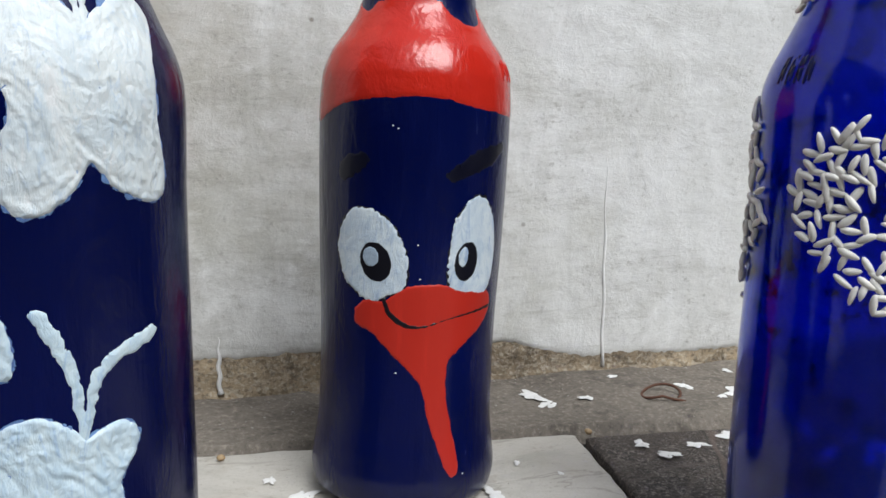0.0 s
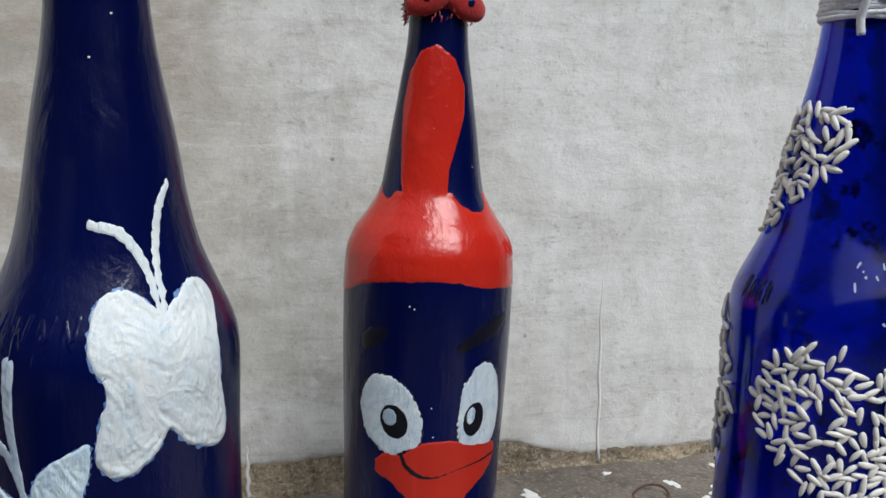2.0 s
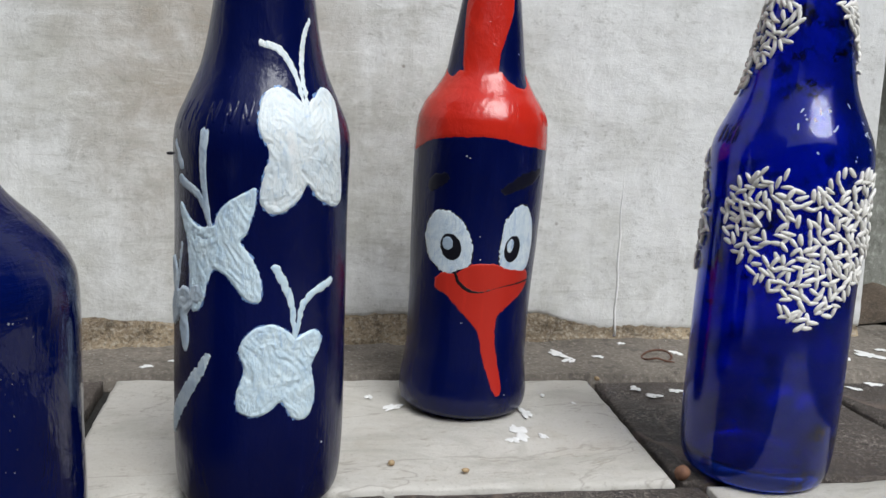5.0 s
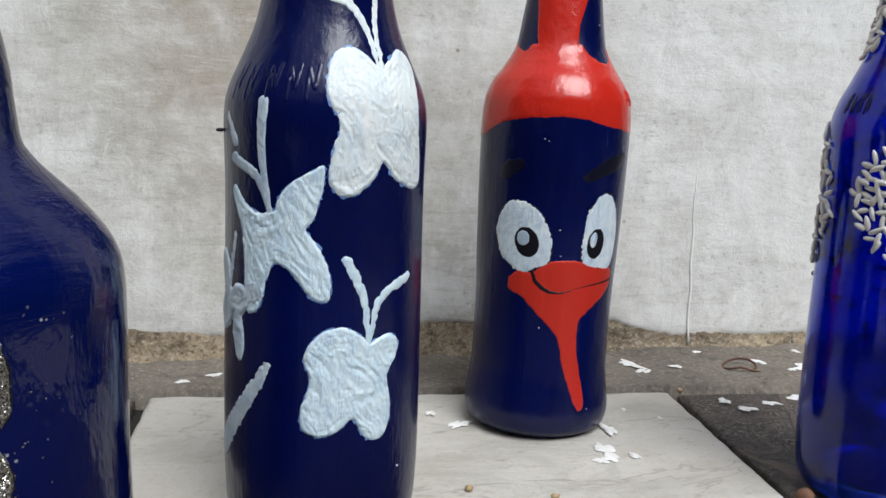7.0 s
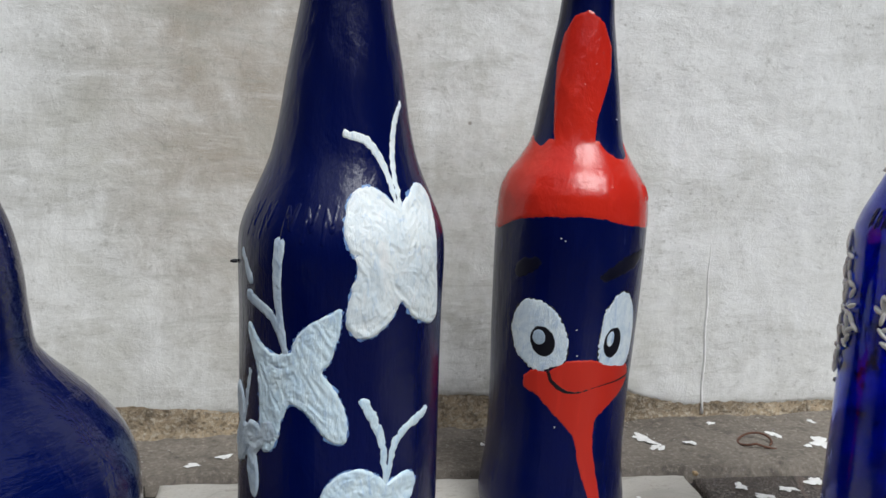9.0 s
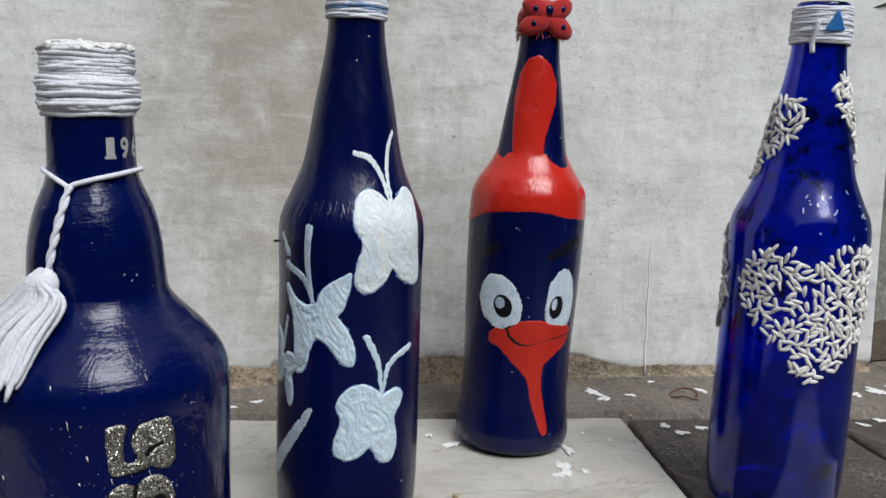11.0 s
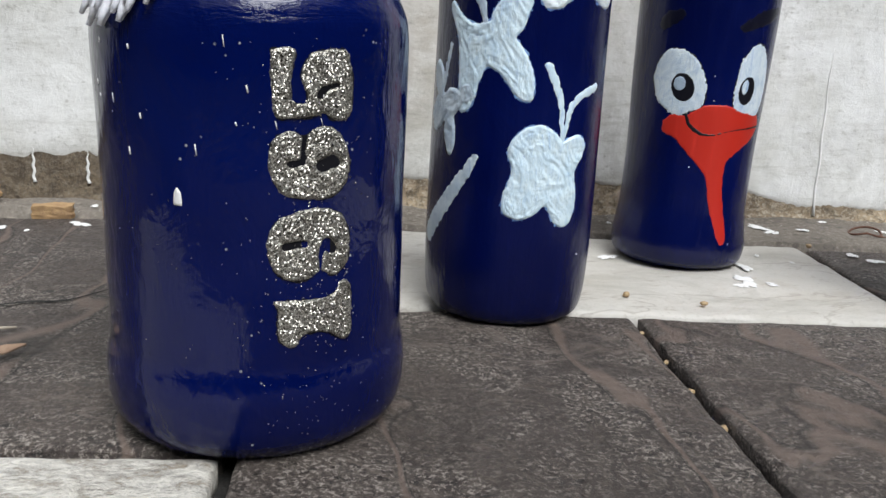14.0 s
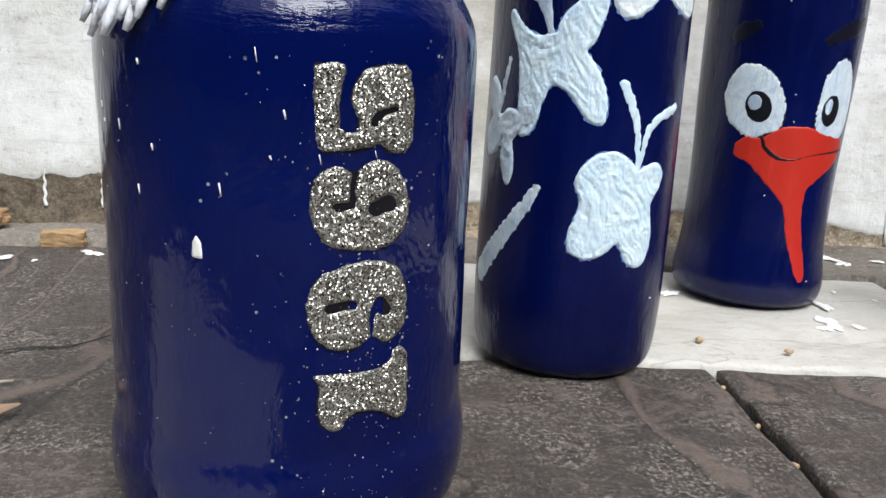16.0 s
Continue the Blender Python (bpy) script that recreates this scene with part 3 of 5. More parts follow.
def build_walls():
    wall = thing("wall_north", "old whitewashed wall with stained flaking paint", "wall", kind="structure")
    child("core", box_mesh("core", -1.6, WALL_END, WALL_Y + 0.0014, WALL_Y + 0.11, -0.03, 2.1, BRICKY, LEAN_BACK), wall, "exposed brown render under the whitewash")
    xs = np.linspace(-0.6, WALL_END, 560)
    zs = np.linspace(-0.008, 0.058, 30)
    verts = []
    for z in zs:
        for x in xs:
            q = Vector((x * 60, z * 75, 2.2))
            crumb = 0.55 * noise.fractal(q, 0.7, 2.1, 5) + 0.45 * max(0.0, noise.noise(q * 2.6 + Vector((4, 0, 0))))
            verts.append((x, WALL_Y + LEAN_BACK * z + 0.0012 - 0.0030 * crumb * min(1.0, max(0.0, (paint_foot(x) + 0.001 - z) / 0.004)) - 0.0035 * max(0.0, 1 - (z + 0.008) / 0.014), z))
    W = len(xs)
    faces = [(j * W + i, j * W + i + 1, (j + 1) * W + i + 1, (j + 1) * W + i) for j in range(len(zs) - 1) for i in range(W - 1)]
    child("crumbling_foot", mesh_of("crumbling_foot", verts, faces, BRICKY), wall, "crumbling ochre render at the wall foot")
    # the whitewash coat, a few millimetres proud, with a ragged lower edge
    xs = np.concatenate((np.linspace(-1.6, -0.5, 60, endpoint=False), np.linspace(-0.5, WALL_END, 460)))
    ts = np.concatenate(([0, 0.0012, 0.004], np.linspace(0.010, 0.46, 110), np.linspace(0.5, 2.1, 20)))
    verts, faces = [], []
    for k, t in enumerate(ts):
        for x in xs:
            f = paint_foot(x)
            z = f + t * (2.1 - f) / 2.1
            y = wall_face(x, z)
            if k == 0:
                y = WALL_Y + LEAN_BACK * z + 0.0022
            if k == 1:
                y += 0.0011
            if k == 2:
                y += 0.0005
            verts.append((x, y, z))
    W = len(xs)
    faces = [(j * W + i, j * W + i + 1, (j + 1) * W + i + 1, (j + 1) * W + i) for j in range(len(ts) - 1) for i in range(W - 1)]
    base = len(verts)
    for j, t in enumerate(ts):
        v = verts[j * W + W - 1]
        verts.append((v[0], v[1] + 0.13, v[2]))
    for j in range(len(ts) - 1):
        a = j * W + W - 1
        faces.append((a, base + j, base + j + 1, a + W))
    child("whitewash", mesh_of("whitewash", verts, faces, WALL), wall)
    # runs of paint that dried on the way down
    for x, top, foot, r in [(0.2255, 0.130, 0.0035, 0.0011), (0.0005, 0.035, 0.0035, 0.0015), (-0.302, 0.034, 0.012, 0.0012),
                            (-0.338, 0.036, 0.012, 0.0012), (-0.262, 0.034, 0.014, 0.0010), (0.405, 0.05, 0.006, 0.0016)]:
        n = 16
        hs = [foot + (top - foot) * (1 - i / n) for i in range(n + 1)]
        pts = [(x + 0.0005 * math.sin(i * 1.3), wall_face(x, h) - 0.0001, h) for i, h in enumerate(hs)]
        radii = [r * min(0.85, 0.12 + 1.6 * i / n) for i in range(n)] + [r * 1.3]
        child("paint_run", mesh_of("paint_run", *tube(pts, radii, 8), SPLASH), wall, "dried run of white paint")

    rear = new("wall_east", box_mesh("wall_east", 0.46, 1.8, 0.545, 0.64, -0.03, 2.1, DAMP, 0.02))
    tagged(rear, "set-back grey wall with damp mossy stains", "wall", kind="structure")
    ledge = new("dirt_ledge", grid_mesh("dirt_ledge", np.linspace(0.45, 1.1, 90), np.linspace(0.478, 0.556, 18),
                lambda x, y: 0.003 + 0.022 * max(0, (y - 0.49) / 0.066) ** 0.7 + 0.006 * noise.fractal(Vector((x * 30, y * 30, 8)), 0.8, 2, 4), rough_mortar("dark_brown_soil", (0.12, 0.09, 0.065), (0.06, 0.045, 0.033), 1.2)))
    tagged(ledge, "ridge of brown soil along the wall foot", "soil", kind="stuff")
    # plain unseen walls added to close the yard, dark to dim bottle reflections
    for name, b, top in (("unseen_wall_south", (-1.7, 1.8, -2.0, -1.9), 1.5), ("unseen_wall_west", (-1.7, -1.6, -1.9, 0.46), 2.1), ("unseen_wall_yard", (1.8, 1.9, -2.0, 0.6), 2.1)):
        w = new(name, box_mesh(name, *b, -0.03, top, UNSEEN_WALL))
        tagged(w, "plain unseen yard wall, dark to dim reflections", "wall", kind="structure")
    return wall


PAVEMENT = build_ground()
STRIP = build_strip()
WALL_NORTH = build_walls()


# ---- bottles: turned bodies and paint that lies on them ----
BEER = [(0, 31), (2, 34.6), (8, 37), (18, 38), (35, 38.5), (70, 38.4), (102, 38), (134, 37.8), (160, 38.2), (167, 37.8), (173.5, 36.2), (182, 32.5), (196, 26.7),
        (200, 25.6), (210, 23.5), (225, 21.1), (238, 18.7), (252, 16.1), (266, 14.4), (276, 14.0), (291, 13.8)]
WAISTED = [(0, 33), (4, 37.5), (12, 38.9), (20, 38), (35, 36.4), (60, 36.2), (75, 36.5), (95, 37.3), (115, 38), (152, 38.7), (162, 38.4), (171, 37.6), (180, 34.4),
           (189, 28.4), (198.5, 23.4), (208, 21.6), (226, 19.0), (244, 16.3), (262, 13.7), (272, 13.0), (284, 12.6)]
SQUAT = [(0, 41), (3, 44.5), (7, 47), (14, 48.2), (20, 48.4), (26, 47.6), (30, 46.8), (54, 46.8), (77, 47), (99, 47.3), (120, 47.7), (127, 47.2), (133, 45.2), (143, 38),
         (148, 33), (154, 27.5), (158, 25.3), (164, 24.7), (174, 24.0), (183.5, 22.4), (189, 20.8), (193.5, 19.0), (198, 17.0), (202, 15.8), (207, 15.4), (218, 15.3), (246, 15.0)]


class Turned:
    """A bottle's outline: radius by height, both in millimetres."""

    def __init__(self, outline):
        z = np.array([p[0] for p in outline], float)
        r = np.array([p[1] for p in outline], float)
        h = np.diff(z)
        d = np.diff(r) / h
        m = np.zeros(len(z))
        for i in range(1, len(z) - 1):
            if d[i - 1] * d[i] > 0:
                w1, w2 = 2 * h[i] + h[i - 1], h[i] + 2 * h[i - 1]
                m[i] = (w1 + w2) / (w1 / d[i - 1] + w2 / d[i])
        m[0], m[-1] = d[0], d[-1]
        self.z, self.r, self.h, self.m, self.top = z, r, h, m, z[-1]

    def radius(self, q):
        q = np.clip(np.asarray(q, float), self.z[0], self.z[-1])
        i = np.clip(np.searchsorted(self.z, q, side="right") - 1, 0, len(self.h) - 1)
        t = (q - self.z[i]) / self.h[i]
        return ((2 * t ** 3 - 3 * t ** 2 + 1) * self.r[i] + (t ** 3 - 2 * t ** 2 + t) * self.h[i] * self.m[i]
                + (3 * t ** 2 - 2 * t ** 3) * self.r[i + 1] + (t ** 3 - t ** 2) * self.h[i] * self.m[i + 1])

    def point(self, deg, z, lift=0.0):
        """The place on the surface, in metres; 0 degrees looks along -y."""
        a = radians(deg)
        slope = (float(self.radius(z + 0.5)) - float(self.radius(z - 0.5)))
        k = 1 / math.hypot(1, slope)
        r = float(self.radius(z)) + lift * k
        return Vector((r * math.sin(a), -r * math.cos(a), z - lift * slope * k)) / 1000

    def frame_at(self, deg, z, lift=0.0):
        """A pose on the surface: x round the bottle, y up it, z out of it."""
        a = radians(deg)
        slope = (float(self.radius(z + 0.5)) - float(self.radius(z - 0.5)))
        x = Vector((math.cos(a), math.sin(a), 0))
        out = Vector((math.sin(a), -math.cos(a), -slope)).normalized()
        y = out.cross(x)
        m = Matrix((x, y, out)).transposed().to_4x4()
        m.translation = self.point(deg, z, lift)
        return m


def body_mesh(name, shape, mat, sides=112, inner=0.0, wobble=0.12):
    zs = np.unique(np.concatenate((np.linspace(0, 12, 10), np.linspace(12, shape.top - 2, 110))))
    verts, faces = [], []

    def ring(r, z, k):
        for i in range(sides):
            a = 2 * math.pi * i / sides
            w = r + (wobble * noise.noise(Vector((math.sin(a) * 3, math.cos(a) * 3, z * 0.045))) if k else 0)
            verts.append((w * math.sin(a) / 1000, -w * math.cos(a) / 1000, z / 1000))

    rings = [(float(shape.radius(0)) * 0.6, 3.0, 0), (float(shape.radius(0)) - 3.0, 0.5, 0)]
    rings += [(float(shape.radius(z)), z, 1) for z in zs]
    rt = float(shape.radius(shape.top))
    rings += [(rt - 0.4, shape.top - 0.6, 0), (rt - 1.6, shape.top, 0)]
    if inner:
        rings += [(rt - inner, shape.top - 1, 0)]
        rings += [(max(4.0, float(shape.radius(z)) - inner), max(z, 9.0), 0) for z in zs[::-2] if z > 9]
        rings += [(16.0, 12.5, 0)]
    else:
        rings += [(rt * 0.5, shape.top, 0)]
    for r, z, k in rings:
        ring(r, z, k)
    n = len(rings)
    for j in range(n - 1):
        for i in range(sides):
            a, b = j * sides + i, j * sides + (i + 1) % sides
            faces.append((a, b, b + sides, a + sides))
    faces.append(tuple(range(sides - 1, -1, -1)))
    faces.append(tuple(range((n - 1) * sides, n * sides)))
    return mesh_of(name, verts, faces, mat)


# signed distances in millimetres, on the unrolled surface (u across, v up)
def oval(u, v, cu, cv, a, b, turn=0.0):
    c, s = math.cos(radians(turn)), math.sin(radians(turn))
    x, y = (u - cu) * c + (v - cv) * s, -(u - cu) * s + (v - cv) * c
    k = np.sqrt((x / a) ** 2 + (y / b) ** 2)
    g = np.sqrt((x / a ** 2) ** 2 + (y / b ** 2) ** 2) + 1e-6
    return k * (k - 1) / g


def line(u, v, pts, radii):
    best = np.full(np.shape(u), 1e9)
    for (ax, ay), (bx, by), ra, rb in zip(pts[:-1], pts[1:], radii[:-1], radii[1:]):
        dx, dy = bx - ax, by - ay
        t = np.clip(((u - ax) * dx + (v - ay) * dy) / (dx * dx + dy * dy), 0, 1)
        best = np.minimum(best, np.hypot(u - ax - t * dx, v - ay - t * dy) - (ra + (rb - ra) * t))
    return best


def polygon(u, v, segs):
    best = np.full(np.shape(u), 1e9)
    inside = np.zeros(np.shape(u), bool)
    for (ax, ay), (bx, by) in segs:
        dx, dy = bx - ax, by - ay
        t = np.clip(((u - ax) * dx + (v - ay) * dy) / (dx * dx + dy * dy + 1e-12), 0, 1)
        best = np.minimum(best, np.hypot(u - ax - t * dx, v - ay - t * dy))
        if ay != by:
            inside ^= ((ay > v) != (by > v)) & (u < dx * (v - ay) / dy + ax)
    return np.where(inside, -best, best)


def ring_of(pts):
    return list(zip(pts, pts[1:] + pts[:1]))


def blend(k, *ds):
    d = ds[0]
    for e in ds[1:]:
        h = np.clip(0.5 + 0.5 * (e - d) / k, 0, 1)
        d = e + (d - e) * h - k * h * (1 - h)
    return d


def wavy(u, v, amount, size, seed):
    out = np.zeros(np.shape(u))
    rng = np.random.RandomState(seed)
    for k in range(7):
        a, f, p = rng.uniform(0, 2 * math.pi), rng.uniform(0.6, 2.2) / size, rng.uniform(0, 6.28)
        out += np.sin((u * math.cos(a) + v * math.sin(a)) * f * 6.28 + p)
    return amount * out / 3.0


def patch(name, shape, sdf, u0, u1, v0, v1, ref, mat, parent, thick=0.45, step=0.6, edge=1.0, ruffle=0.12, label="", ragged=0.25, seed=1):
    """Paint of some thickness on a bottle: the inside of sdf(u, v), u = millimetres round a cylinder of radius ref."""
    us, vs = np.arange(u0, u1 + step, step), np.arange(v0, v1 + step, step)
    U, V = np.meshgrid(us, vs)

    def f(a, b):
        return sdf(a, b) + wavy(a, b, ragged, 5.5, seed) + wavy(a, b, ragged * 0.35, 2.0, seed + 1)

    D = f(U, V)
    e = 0.05
    gx, gy = (f(U + e, V) - f(U - e, V)) / (2 * e), (f(U, V + e) - f(U, V - e)) / (2 * e)
    g2 = np.maximum(gx * gx + gy * gy, 0.2)
    near = np.abs(D) < step * 0.72
    U2, V2 = np.where(near, U - D * gx / g2, U), np.where(near, V - D * gy / g2, V)
    D2 = np.where(near, 0.0, D)
    ok = D2 <= 1e-6
    depth = np.clip(-D2 / edge, 0, 1)
    relief = np.zeros(U.shape)
    if ruffle > 0.09:
        for j, k in zip(*np.nonzero(ok)):
            p, q = U2[j, k], V2[j, k]
            w = 2.2 * noise.noise(Vector((p * 0.09, q * 0.09, seed * 1.7)))
            a, b = p * 0.86 + q * 0.5, q * 0.86 - p * 0.5
            relief[j, k] = 0.9 * noise.noise(Vector((p * 0.16 + w, q * 0.16, seed))) + 0.9 * noise.noise(Vector((a * 0.95 + w * 2, b * 0.16 - w, seed + 4.0))) + 0.35 * noise.noise(Vector((p * 0.8, q * 0.8, seed + 8.0)))
            # strokes that follow the outline
            relief[j, k] += 0.55 * noise.noise(Vector((-D2[j, k] * 0.85 + w, (p + q) * 0.07, seed + 12.0))) + 0.4 * noise.noise(Vector((-D2[j, k] * 2.0 + w, (p - q) * 0.12, seed + 16.0)))
        relief += 0.3 * np.clip(1 - np.abs(depth - 0.75) * 4, 0, 1)
    rise = thick * (1 - (1 - depth) ** 2) + 1.2 * ruffle * depth * relief + 0.02
    rise = np.maximum(rise, 0.02)
    R = shape.radius(V2) + rise
    A = U2 / ref
    X, Y, Z = R * np.sin(A) / 1000, -R * np.cos(A) / 1000, V2 / 1000
    W, H = len(us), len(vs)
    keep = ok[:-1, :-1] & ok[1:, :-1] & ok[:-1, 1:] & ok[1:, 1:]
    keep &= ~((D2[:-1, :-1] == 0) & (D2[1:, :-1] == 0) & (D2[:-1, 1:] == 0) & (D2[1:, 1:] == 0))
    js, xs = np.nonzero(keep)
    idx = -np.ones(W * H, int)
    quads = np.stack((js * W + xs, js * W + xs + 1, (js + 1) * W + xs + 1, (js + 1) * W + xs), 1)
    used = np.unique(quads)
    idx[used] = np.arange(len(used))
    verts = np.stack((X.ravel()[used], Y.ravel()[used], Z.ravel()[used]), 1)
    return child(name, mesh_of(name, verts.tolist(), idx[quads].tolist(), mat), parent, label)


def glyph(char, width, height):
    """Outline segments of a character of the built-in font, fitted to width and height, centred."""
    cu = bpy.data.curves.new("glyph", "FONT")
    cu.body, cu.resolution_u = char, 6
    ob = new("glyph", cu)
    me = ob.evaluated_get(bpy.context.evaluated_depsgraph_get()).to_mesh()
    count = {}
    for p in me.polygons:
        for k in p.edge_keys:
            count[k] = count.get(k, 0) + 1
    co = np.array([v.co[:2] for v in me.vertices])
    lo, hi = co.min(0), co.max(0)
    co = (co - (lo + hi) / 2) / (hi - lo) * np.array((width, height))
    segs = [(tuple(co[a]), tuple(co[b])) for (a, b), n in count.items() if n == 1]
    bpy.data.objects.remove(ob)
    bpy.data.curves.remove(cu)
    return segs


def coil(shape_r, z0, z1, turns, cord, seed, tilt=0.0):
    """Turns of cord wound round a neck, as closed wavy rings; gives one mesh for each turn."""
    rng = random.Random(seed)
    out = []
    for k in range(turns):
        z = z0 + (z1 - z0) * (k + 0.5) / turns + rng.uniform(-0.25, 0.25) * cord
        r = shape_r + cord * rng.uniform(0.5, 1.1)
        t, ph = rng.uniform(-1, 1) * tilt, rng.uniform(0, 6.28)
        pts, rad = [], []
        for i in range(72):
            a = 2 * math.pi * i / 72
            rr = r + 0.25 * cord * math.sin(3 * a + ph) + 0.15 * cord * math.sin(7 * a + ph * 2)
            pts.append((rr * math.sin(a) / 1000, -rr * math.cos(a) / 1000, (z + t * math.sin(a + ph) + 0.18 * cord * math.sin(5 * a + ph)) / 1000))
            rad.append(cord / 1000 * (1 + 0.10 * math.sin(i * 2.1 + ph)))
        out.append(tube(pts, rad, 9, True))
    return out


def mm(deg, ref):
    return radians(deg) * ref


# ---- the navy bottle with white butterflies ----
def butterfly_bottle():
    b = thing("bottle", "navy painted beer bottle with thick white butterflies", "bottle", pose(-0.0457, 0.2427, 0.0002, 0, 0.5, 0), "painted bottles")
    s = Turned(BEER)
    child("body", body_mesh("body", s, NAVY), b, "brushed navy enamel")
    R = 38.0

    def u(d):
        return mm(d, R)

    def pts(*dz):
        return [(u(d), z) for d, z in dz]

    def outline(*dz):
        q = pts(*dz)
        return ring_of([(p[0], p[1]) for p in glide(q + q[:1], 4)[:-1]])

    wings = outline((30, 180), (24, 184.2), (13, 187.8), (3.3, 186.5), (-2.3, 182), (-3.6, 172.5), (-1, 167.5), (3.4, 161.5), (0.5, 153.5), (-1.9, 145), (-0.2, 139.6), (6.2, 136.6),
                    (14.7, 138), (22.8, 142.8), (28.2, 148.6), (35.3, 143), (46, 139.6), (57, 138.7), (60.5, 145), (57, 157), (58, 172), (66, 182), (62, 187), (50.8, 188), (39, 184))

    def first(a, c):
        return polygon(a, c, wings)

    patch("underpaint", s, lambda a, c: first(a, c) - 0.25, u(-14), u(90), 128, 196, R, BLUE_EDGE, b, 0.10, 0.6, 0.5, 0.0, "thin blue rim of underpaint", 0.4, 63)
    patch("butterfly", s, first, u(-12), u(88), 130, 194, R, WHITE, b, 0.5, 0.5, 0.9, 0.30, "butterfly of thick white paint", 0.18, 3)
    feel = [((29.5, 180), (26.5, 193), (14.5, 202.3), (-4, 205)), ((31.5, 180), (34.5, 197), (42, 208.7), (53, 215.6))]
    for f in feel:
        g = [(p[0], p[1]) for p in glide([(u(d), z) for d, z in f], 6)]
        rad = [0.9 + 0.9 * math.sin(3.0 * i / len(g)) for i in range(len(g))]
        patch("feeler", s, lambda a, c: line(a, c, g, rad), u(-14), u(76), 178, 221, R, WHITE, b, 0.28, 0.45, 0.7, 0.10, "white painted feeler", 0.3, 5)

    wings2 = outline((-31, 131), (-28.2, 136), (-22.2, 140.7), (-13.8, 144.1), (-5.8, 147.3), (-3.4, 145), (-6, 136), (-9.5, 128.6), (-13.3, 124.8), (-6.9, 119.3), (-2.4, 113), (0.2, 106), (-0.6, 101),
                     (-4.8, 99.4), (-10.9, 101.3), (-16.7, 105.9), (-23.1, 110.5), (-31.5, 112), (-36.3, 104.4), (-40, 96.3), (-46, 92.9), (-50.5, 95.2), (-52, 108.4), (-53.6, 120.8), (-57.8, 128), (-63.4, 135), (-60.5, 138.5), (-50.8, 132.6), (-40.5, 129.5))

    def second(a, c):
        return polygon(a, c, wings2)

    patch("underpaint", s, lambda a, c: second(a, c) - 0.25, u(-80), u(8), 88, 156, R, BLUE_EDGE, b, 0.10, 0.6, 0.5, 0.0, "thin blue rim of underpaint", 0.4, 71)
    patch("butterfly", s, second, u(-78), u(6), 90, 154, R, WHITE_COOL, b, 0.42, 0.5, 0.9, 0.26, "butterfly of bluish white paint", 0.18, 11)
    for f in [((-33.5, 130), (-42, 142), (-61, 148)), ((-34.5, 130), (-39, 150), (-38.4, 168))]:
        g = [(p[0], p[1]) for p in glide([(u(d), z) for d, z in f], 6)]
        rad = [1.2 + 1.1 * i / len(g) for i in range(len(g))]
        patch("feeler", s, lambda a, c: line(a, c, g, rad), u(-72), u(-24), 126, 173, R, WHITE_THIN, b, 0.24, 0.45, 0.7, 0.10, "thin bluish painted feeler", 0.2, 6)

    wings3 = outline((22.2, 83.5), (16.9, 86.8), (8.9, 89.9), (-1.6, 89.3), (-9.8, 85.1), (-14, 78.6), (-10.8, 72), (-12, 66.4), (-15.6, 58.7), (-14, 52.3), (-5.4, 49.6), (4, 51.4), (12.8, 55.8),
                     (18.6, 49.5), (24.6, 46.5), (32.5, 48), (37, 57.3), (33.8, 70.3), (39.5, 76.3), (42, 81.5), (38.3, 85.5), (30.8, 85.9))

    def third(a, c):
        return polygon(a, c, wings3)

    patch("underpaint", s, lambda a, c: third(a, c) - 0.25, u(-26), u(56), 40, 100, R, BLUE_EDGE, b, 0.10, 0.6, 0.5, 0.0, "thin blue rim of underpaint", 0.4, 81)
    patch("butterfly", s, third, u(-24), u(54), 42, 98, R, WHITE_COOL, b, 0.55, 0.5, 0.9, 0.32, "butterfly of thick bluish white paint", 0.18, 21)
    for f in [((21.5, 83), (18.5, 100), (8, 114.5)), ((21.5, 83), (28.5, 99.5), (50, 106.5))]:
        g = [(p[0], p[1]) for p in glide([(u(d), z) for d, z in f], 6)]
        rad = [0.9 + 1.25 * i / len(g) - 1.2 * max(0.0, i / len(g) - 0.8) * 5 * 0.6 for i in range(len(g))]
        patch("feeler", s, lambda a, c: line(a, c, g, rad), u(0), u(60), 80, 119, R, WHITE_COOL, b, 0.26, 0.45, 0.7, 0.10, "bluish white painted feeler", 0.32, 8)

    def fourth(a, c):
        return blend(1.5, oval(a, c, u(-57), 97, 7.5, 5.5, 20), oval(a, c, u(-57.5), 84, 3.6, 10, 8), oval(a, c, u(-44), 101, 4.2, 4.5, 30), oval(a, c, u(-72), 92, 6, 9, -20), oval(a, c, u(-74), 106, 5, 8, 20))

    patch("butterfly", s, fourth, u(-92), u(-34), 70, 118, R, WHITE_THIN, b, 0.6, 0.55, 1.3, 0.22, "faint bluish painted butterfly", 0.35, 31)
    for f, r0, r1, lab in [(((-35.5, 74.5), (-41, 68), (-52, 58), (-64, 48), (-77, 37)), 1.7, 4.6, "long bluish brush stroke"), (((-61, 120), (-65, 110), (-69, 101)), 1.0, 1.8, "faint painted feeler"),
                           (((-69, 163), (-64, 158), (-60, 154)), 1.2, 2.0, "faint bluish brush stroke")]:
        g = [(p[0], p[1]) for p in glide([(u(d), z) for d, z in f], 6)]
        rad = [r0 + (r1 - r0) * i / len(g) for i in range(len(g))]
        z = [p[1] for p in g]
        patch("brush_stroke", s, lambda a, c: line(a, c, g, rad), u(-86), u(-28), min(z) - 5, max(z) + 5, R, WHITE_THIN, b, 0.25, 0.5, 0.8, 0.10, lab, 0.35, 41)
